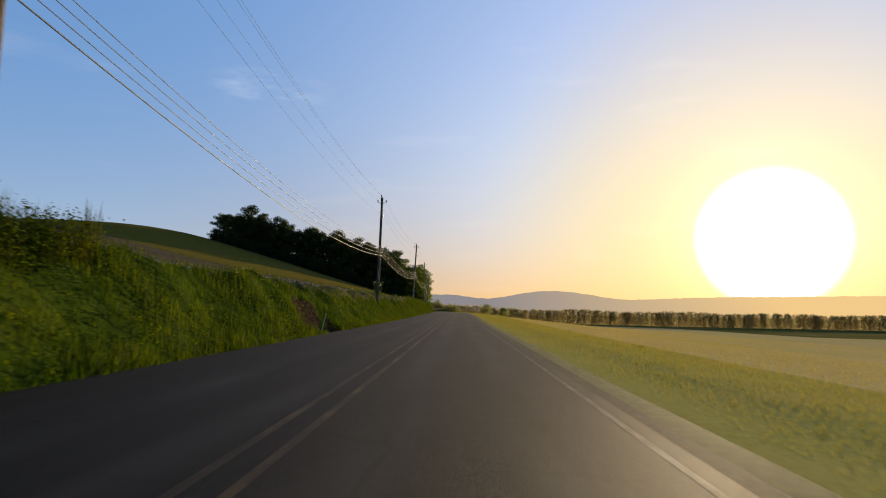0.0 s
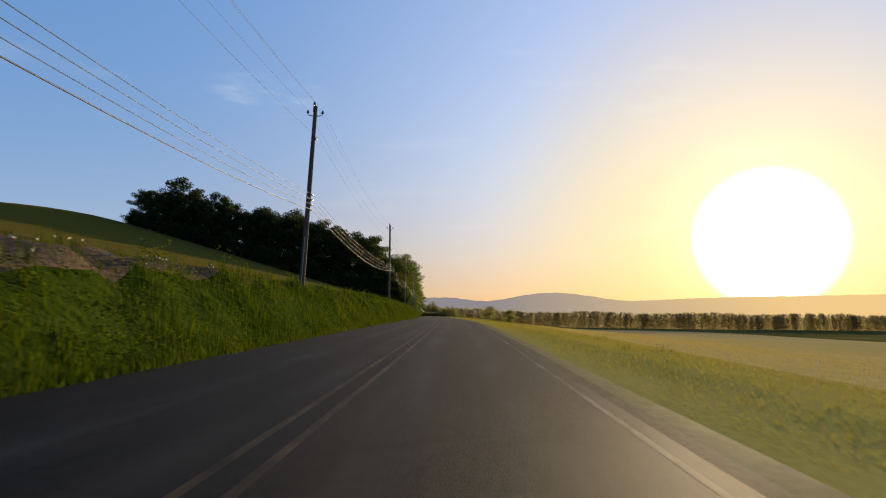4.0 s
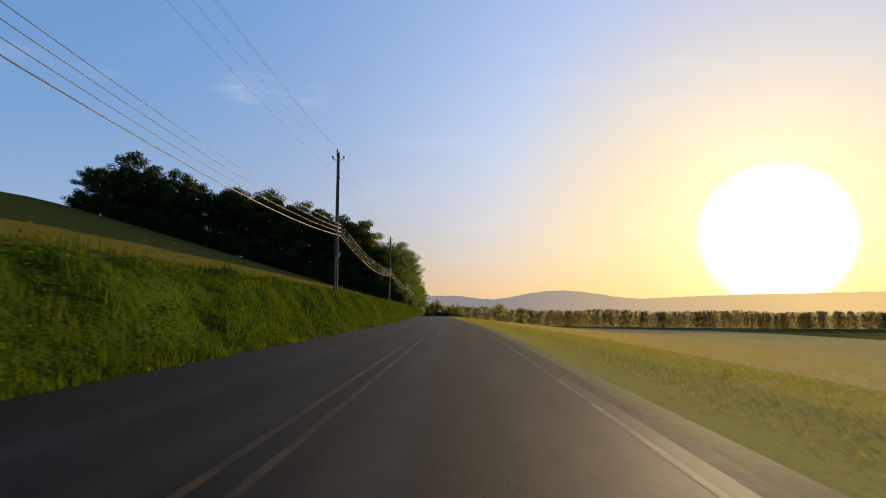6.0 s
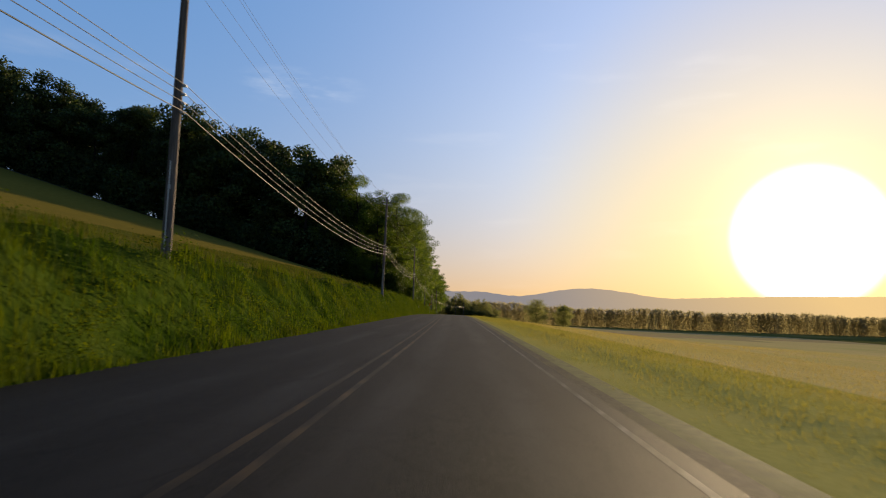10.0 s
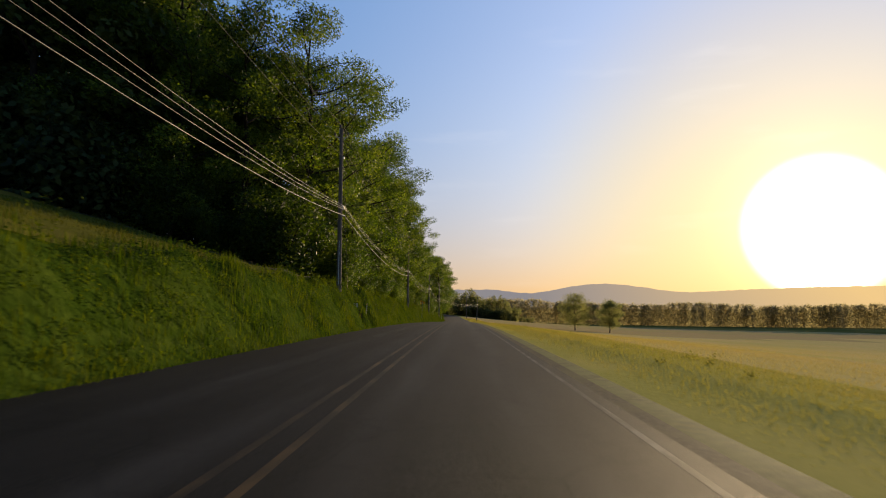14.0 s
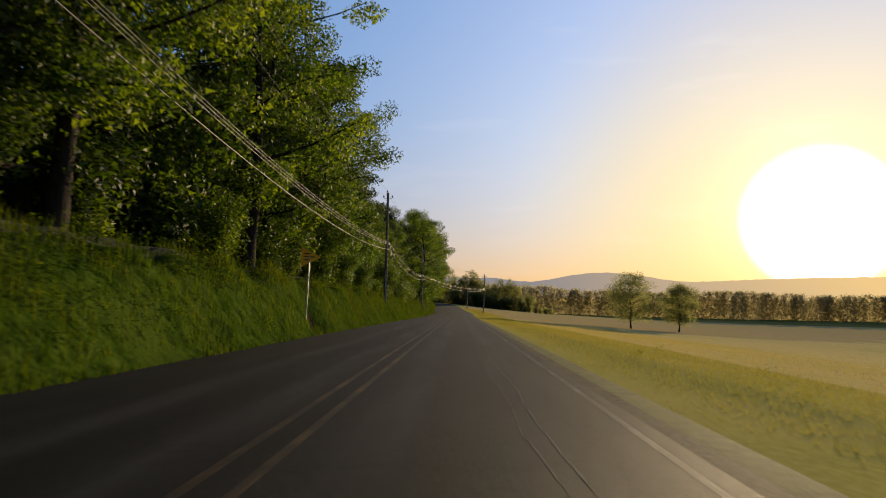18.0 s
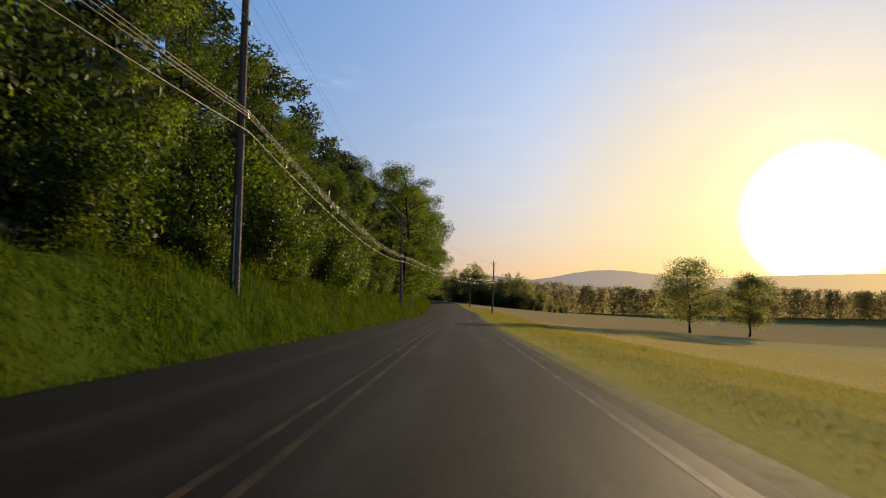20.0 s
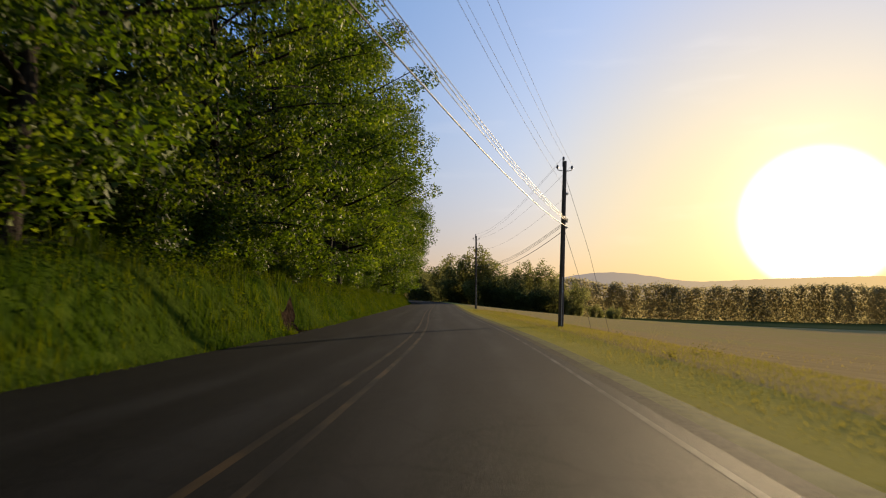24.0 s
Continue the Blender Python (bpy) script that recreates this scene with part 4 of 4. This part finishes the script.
weeds("bank_tufts", 1100, 60, -9.0, -6.8, 0, 640, 0.95, 0.085, M_GRASS, 15, "lush dark green tussocks on the road bank")
weeds("tall_weeds", 46, 90, -10.4, -8.9, 10, 15.6, 1.0, 0.09, M_GRASS, 16, "dense tall weeds on the crest of the bank")
weeds("verge_weeds", 120, 30, 5.0, 9, 0, 600, 0.35, 0.09, M_VERGE, 6, "low weeds in the verge")

def litter(n):
    """Flat scraps of chaff lying on the ploughed strip of the hillside."""
    rng = np.random.default_rng(21)
    y = rng.uniform(14, 112, n)
    x = -9.2 - 22.0 * rng.uniform(0, 1, n) ** 1.6 + road_x(y)
    cen = np.stack([x, y, land(x, y) + 0.07], -1)
    v, f = leaf_cards(rng, cen, 0.13, 0.08, droop=-0.1, up=0.5)
    return tagged(mesh_ob("chaff", v, f, M_CHAFF), "pale scraps of straw scattered over brown soil", "straw", kind="stuff")


litter(3200)


def boundary_strip(u0, u1, off, width, lift, material, name, label):
    """A narrow strip along the boundary between the two fields."""
    us = np.arange(u0, u1, 1.0)
    ks = np.linspace(0, width, 4)
    U, K = np.meshgrid(us, ks, indexing="ij")
    Y = 519.5 + 0.53 * U + off + K + 0.3 * np.sin(U * 0.35)
    X = U + road_x(Y)
    Z = land(X, Y) + lift * np.sin(np.pi * np.clip(K / width, 0.0, 1.0)) + 0.01
    return tagged(mesh_ob(name, np.stack([X, Y, Z], -1), grid_faces(*X.shape), material), label, "field edge", kind="structure")


boundary_strip(6, 110, -2.2, 1.6, 0.05, M_TRACK, "trim_track", "pale dry earth track along the field boundary")
blades("boundary_grass", 9000, 5.5, 110, 520, 580, 0.55, 0.03, M_VERGE, 41, "rank grass along the field boundary", tuft=0.3, keep=lambda u, y: np.abs(y - 519.9 - 0.53 * u) < 0.8)

# ---------------------------------------------------------------- power line
# y, u, foot above the road, height over the foot, lowest cable over the foot, lean to the right in degrees
POLES = [(11, -8.6, 2.5, 10.6, 4.3, 0.5), (66.3, -8.6, 2.55, 10.3, 4.1, 1.2), (122.8, -9.05, 2.8, 10.5, 4.2, 2.8), (178.2, -9.2, 2.85, 10.9, 4.25, 0.0),
         (234.7, -9.4, 3.1, 10.6, 4.25, 0.5), (288.4, -8.5, 2.8, 10.9, 4.4, 1.0), (342.1, -8.0, 3.2, 10.2, 4.3, 0.0), (395.8, -7.9, 2.6, 10.3, 4.35, 0.4),
         (450.5, -7.6, 2.4, 10.6, 4.8, 0.6), (504.6, -7.2, 1.65, 10.6, 5.1, 0.1), (554, 6.5, 0.1, 9.65, 5.6, 1.8), (610, 4.9, 0.45, 10.2, 5.4, 0.0)]


def shaped_cylinder(r0, r1, z0, z1, sides=14, x=0.0, y=0.0):
    bm = bmesh.new()
    bmesh.ops.create_cone(bm, cap_ends=True, segments=sides, radius1=r0, radius2=r1, depth=z1 - z0, matrix=Matrix.Translation((x, y, (z0 + z1) / 2)))
    return bm


def insulator(parent, x, y, z):
    v, f = tube([(x, y, z), (x, y, z + 0.05), (x, y, z + 0.06), (x, y, z + 0.12), (x, y, z + 0.13), (x, y, z + 0.2), (x, y, z + 0.24)],
                [0.03, 0.035, 0.085, 0.08, 0.055, 0.06, 0.015], 10)
    mesh_ob("insulator", v, f, M_CERAMIC, parent, label="dark glazed porcelain insulator")


def box_bm(sx, sy, sz, m):
    bm = bmesh.new()
    bmesh.ops.create_cube(bm, size=1.0, matrix=m @ Matrix.Diagonal((sx, sy, sz, 1)))
    bmesh.ops.bevel(bm, geom=bm.edges[:], offset=min(sx, sy, sz) * 0.15, segments=1, affect="EDGES")
    return bm


def cable_rack(y):
    """Heights of the four cables over the lowest one, on the pole at y."""
    return (0.0, 0.30, 0.60, 0.90) if y < 320 else (0.0, 0.40, 0.51, 0.62) if y < 380 else (0.0, 0.50, 0.60, 0.70) if y < 520 else (0.0, 0.34, 0.42, 0.50)


def make_pole(height, low_height, rack):
    root = new("utility_pole")
    bm = shaped_cylinder(0.17, 0.115, -0.8, height, 16)
    bmesh.ops.bevel(bm, geom=[e for e in bm.edges if all(v.co.z > height - 0.01 for v in e.verts)], offset=0.02, segments=1, affect="EDGES")
    part("shaft", bm, M_POLE, root)
    pin = part("top_pin", shaped_cylinder(0.02, 0.02, height - 0.35, height + 0.05, 8, -0.13), M_STEEL, root)
    insulator(pin, -0.08, 0, height + 0.03)
    for s in (-1, 1):
        v, f = tube([(0, 0, height - 0.62), (0.22 * s, 0, height - 0.60), (0.42 * s, 0, height - 0.56), (0.44 * s, 0, height - 0.50)], [0.03, 0.028, 0.026, 0.02], 8)
        arm = mesh_ob("side_bracket", v, f, M_STEEL, root, label="grey steel insulator bracket")
        insulator(arm, 0.44 * s, 0, height - 0.50)
    part("neutral_clamp", box_bm(0.12, 0.1, 0.14, pose(0.17, 0, height - 2.0)), M_STEEL, root)
    for k in range(4):
        part("cable_clamp", box_bm(0.14, 0.10, 0.08, pose(0.2, 0, low_height + rack[k])), M_STEEL, root)
    v, f = tube([(0.0, -0.165, -0.3), (0.0, -0.16, 1.2), (0.0, -0.15, 2.6)], [0.02, 0.02, 0.02], 6)
    mesh_ob("ground_wire_guard", v, f, M_POST, root, label="pale ground wire moulding")
    part("tag", box_bm(0.09, 0.01, 0.14, pose(0.02, -0.17, 1.75)), M_STEEL, root)
    return root


pole_at = []
for y, u, foot, h, low_h, lean in POLES:
    p = make_pole(h, low_h, cable_rack(y))
    x = float(road_x(y)) + u
    z = float(road_z(y)) + foot
    p.matrix_basis = pose(x, y, z, 0, lean, math.degrees(math.atan(-(road_x(y + 5) - road_x(y - 5)) / 10)))
    tagged(p, "weathered wooden utility pole with porcelain insulators", "utility pole", "poles of the power line")
    pole_at.append((x, y, z, h, low_h, math.sin(radians(lean))))
    if y == 342.1:
        # a stay with a plastic guard holds the pole along the bank
        v, f = tube([(0.1, 0.1, h - 1.5), (-0.1, 2.6, 4.4), (-0.3, 5.0, -1.1)], [0.009, 0.009, 0.009], 6)
        mesh_ob("guy_wire", v, f, M_WIRE, p, label="thin steel guy wire")
        v, f = tube([(-0.235, 4.3, 0.51), (-0.3, 5.0, -1.1)], [0.03, 0.03], 8)
        mesh_ob("guy_guard", v, f, M_GUARD, p, label="dull yellow plastic guard")
    if y == 554:
        # the corner pole is stayed towards the field
        for top, reach in ((h - 1.0, 3.4), (h - 4.2, 2.3)):
            v, f = tube([(0.1, 0.1, top), (0.1 + reach / 2, 0.8, top / 2 - 0.1), (reach, 1.5, -0.9)], [0.011, 0.011, 0.011], 6)
            mesh_ob("guy_wire", v, f, M_WIRE, p, label="thin steel guy wire")


def pole_vine(q, seed):
    """A creeper wrapped round the lower part of a pole."""
    rng = np.random.default_rng(seed)
    root = new("creeper")
    s = np.linspace(0, 1, 40)
    a = s * 19
    stem = np.stack([0.19 * np.cos(a), 0.19 * np.sin(a), 1.5 * s - 0.1], -1)
    v, f = tube(stem, 0.014 * (1 - 0.6 * s), 5)
    mesh_ob("stem", v, f, M_BARK, root)
    h = rng.uniform(0, 1, 420) ** 0.7
    ang = rng.uniform(0, 6.28, 420)
    r = 0.2 + rng.uniform(0, 0.32, 420) * (0.3 + h)
    cen = np.stack([r * np.cos(ang), r * np.sin(ang), 1.5 * h], -1)
    v, f = leaf_cards(rng, cen, 0.13, 0.09)
    mesh_ob("foliage", v, f, M_LEAF_DARK, root)
    root.matrix_basis = pose(q[0], q[1], q[2] - 0.1)
    tagged(root, "leafy creeper climbing the foot of a pole", "climbing plant")


pole_vine(pole_at[1], 31)


def span_line(name, offs, sag, r, material, label):
    """One line from pole to pole, hanging between them."""
    pts = []
    for (a, b) in zip(pole_at[:-1], pole_at[1:]):
        pa, pb = offs(a), offs(b)
        n = 18
        for k in range(n):
            s = k / n
            p = pa.lerp(pb, s)
            p.z -= sag * 4 * s * (1 - s)
            pts.append(p)
    pts.append(offs(pole_at[-1]))
    v, f = tube([tuple(p) for p in pts], [r] * len(pts), 6)
    return tagged(mesh_ob(name, v, f, material), label, "cable", "lines between the poles")


for dx, dz in ((-0.08, 0.27), (-0.44, -0.26), (0.44, -0.26)):
    span_line("power_wire", lambda q: Vector((q[0] + dx + q[5] * q[3], q[1], q[2] + q[3] + dz)), 1.0, 0.006, M_WIRE, "thin dark overhead power wire")
span_line("neutral_wire", lambda q: Vector((q[0] + 0.24 + q[5] * q[3], q[1], q[2] + q[3] - 2.0)), 1.0, 0.006, M_WIRE, "thin dark overhead neutral wire")
for k, (rr, sg) in enumerate(((0.018, 1.05), (0.011, 1.0), (0.011, 0.94), (0.011, 0.90))):
    span_line("telephone_cable", lambda q: Vector((q[0] + 0.28 + q[5] * q[4], q[1], q[2] + q[4] + cable_rack(q[1])[k])), sg, rr, M_CABLE, "glinting telephone cable strung between poles")


# ---------------------------------------------------------------- roadside furniture
def prism(outline, depth):
    """A plate of the given outline (x, z), standing in the xz plane."""
    bm = bmesh.new()
    a = [bm.verts.new((x, -depth / 2, z)) for x, z in outline]
    b = [bm.verts.new((x, depth / 2, z)) for x, z in outline]
    bm.faces.new(a)
    bm.faces.new(b[::-1])
    n = len(a)
    for i in range(n):
        bm.faces.new((a[i], b[i], b[(i + 1) % n], a[(i + 1) % n]))
    bmesh.ops.recalc_face_normals(bm, faces=bm.faces[:])
    return bm


def pennant_sign():
    root = new("warning_sign")
    y = 415.0
    x = float(road_x(y)) - 6.98
    root.matrix_basis = pose(x, y, float(land(x, y)), 0, 2.0, 3)
    bm = box_bm(0.055, 0.03, 3.25, pose(0, 0, 1.25))
    part("post", bm, M_STEEL, root, "galvanised steel post")
    part("plate", prism([(-0.34, 2.38), (0.46, 2.80), (0.50, 2.84), (0.46, 2.88), (-0.34, 3.28), (-0.38, 3.24), (-0.38, 2.42)], 0.012), M_SIGN, root, "faded yellow pennant plate")
    for z, x0, x1 in ((2.98, -0.26, 0.06), (2.84, -0.26, 0.26), (2.70, -0.26, 0.04)):
        part("lettering_bar", box_bm(x1 - x0, 0.004, 0.045, pose((x0 + x1) / 2, -0.009, z)), M_BLACK, root)
    for z in (2.5, 3.0):
        part("bolt", box_bm(0.03, 0.03, 0.03, pose(0, -0.02, z)), M_STEEL, root)
    tagged(root, "faded yellow pennant-shaped warning sign on a steel post", "road sign")


def marker_post():
    root = new("marker_post")
    y = 516.6
    x = float(road_x(y)) - 6.88
    root.matrix_basis = pose(x, y, float(land(x, y)), 0, 4.0, 10)
    part("stake", box_bm(0.085, 0.03, 2.7, pose(0, 0, 0.9)), M_POST, root, "pale narrow plastic stake")
    part("reflector", box_bm(0.07, 0.006, 0.12, pose(0, -0.018, 2.05)), M_STEEL, root)
    part("cap", box_bm(0.095, 0.04, 0.04, pose(0, 0, 2.26)), M_BLACK, root)
    tagged(root, "pale narrow marker post leaning on the road bank", "marker post")


def stake(x, y, lean, turn, height):
    root = new("stake")
    root.matrix_basis = pose(x, y, float(land(x, y)), 0, lean, turn)
    part("shaft", box_bm(0.045, 0.03, height + 0.25, pose(0, 0, height / 2 - 0.12)), M_POST, root, "weathered pale wooden shaft")
    part("top_band", box_bm(0.05, 0.034, 0.09, pose(0, 0, height - 0.08)), M_SIGN, root, "faded orange paint band")
    tagged(root, "pale leaning survey stake at the foot of the bank", "stake", "stakes by the hollows of the bank")


def small_plate_sign(x, y):
    root = new("plate_sign")
    root.matrix_basis = pose(x, y, float(land(x, y)), 0, 1.5, 8)
    part("post", box_bm(0.04, 0.02, 1.1, pose(0, 0, 0.3)), M_STEEL, root, "thin steel post")
    part("plate", prism([(-0.15, 0.60), (0.15, 0.60), (0.16, 0.62), (0.16, 0.86), (0.15, 0.88), (-0.15, 0.88), (-0.16, 0.86), (-0.16, 0.62)], 0.008), M_POST, root, "small whitish plate")
    for z, half in ((0.80, 0.09), (0.74, 0.11), (0.68, 0.07)):
        part("lettering_bar", box_bm(2 * half, 0.004, 0.028, pose(0, -0.008, z)), M_BLACK, root)
    tagged(root, "small whitish plate with dark markings among the weeds", "sign")


pennant_sign()
marker_post()
stake(-6.27, 31.0, 13.0, 20, 1.02)
stake(-11.7, 349.3, 6.0, 5, 0.85)
small_plate_sign(-11.9, 346.3)
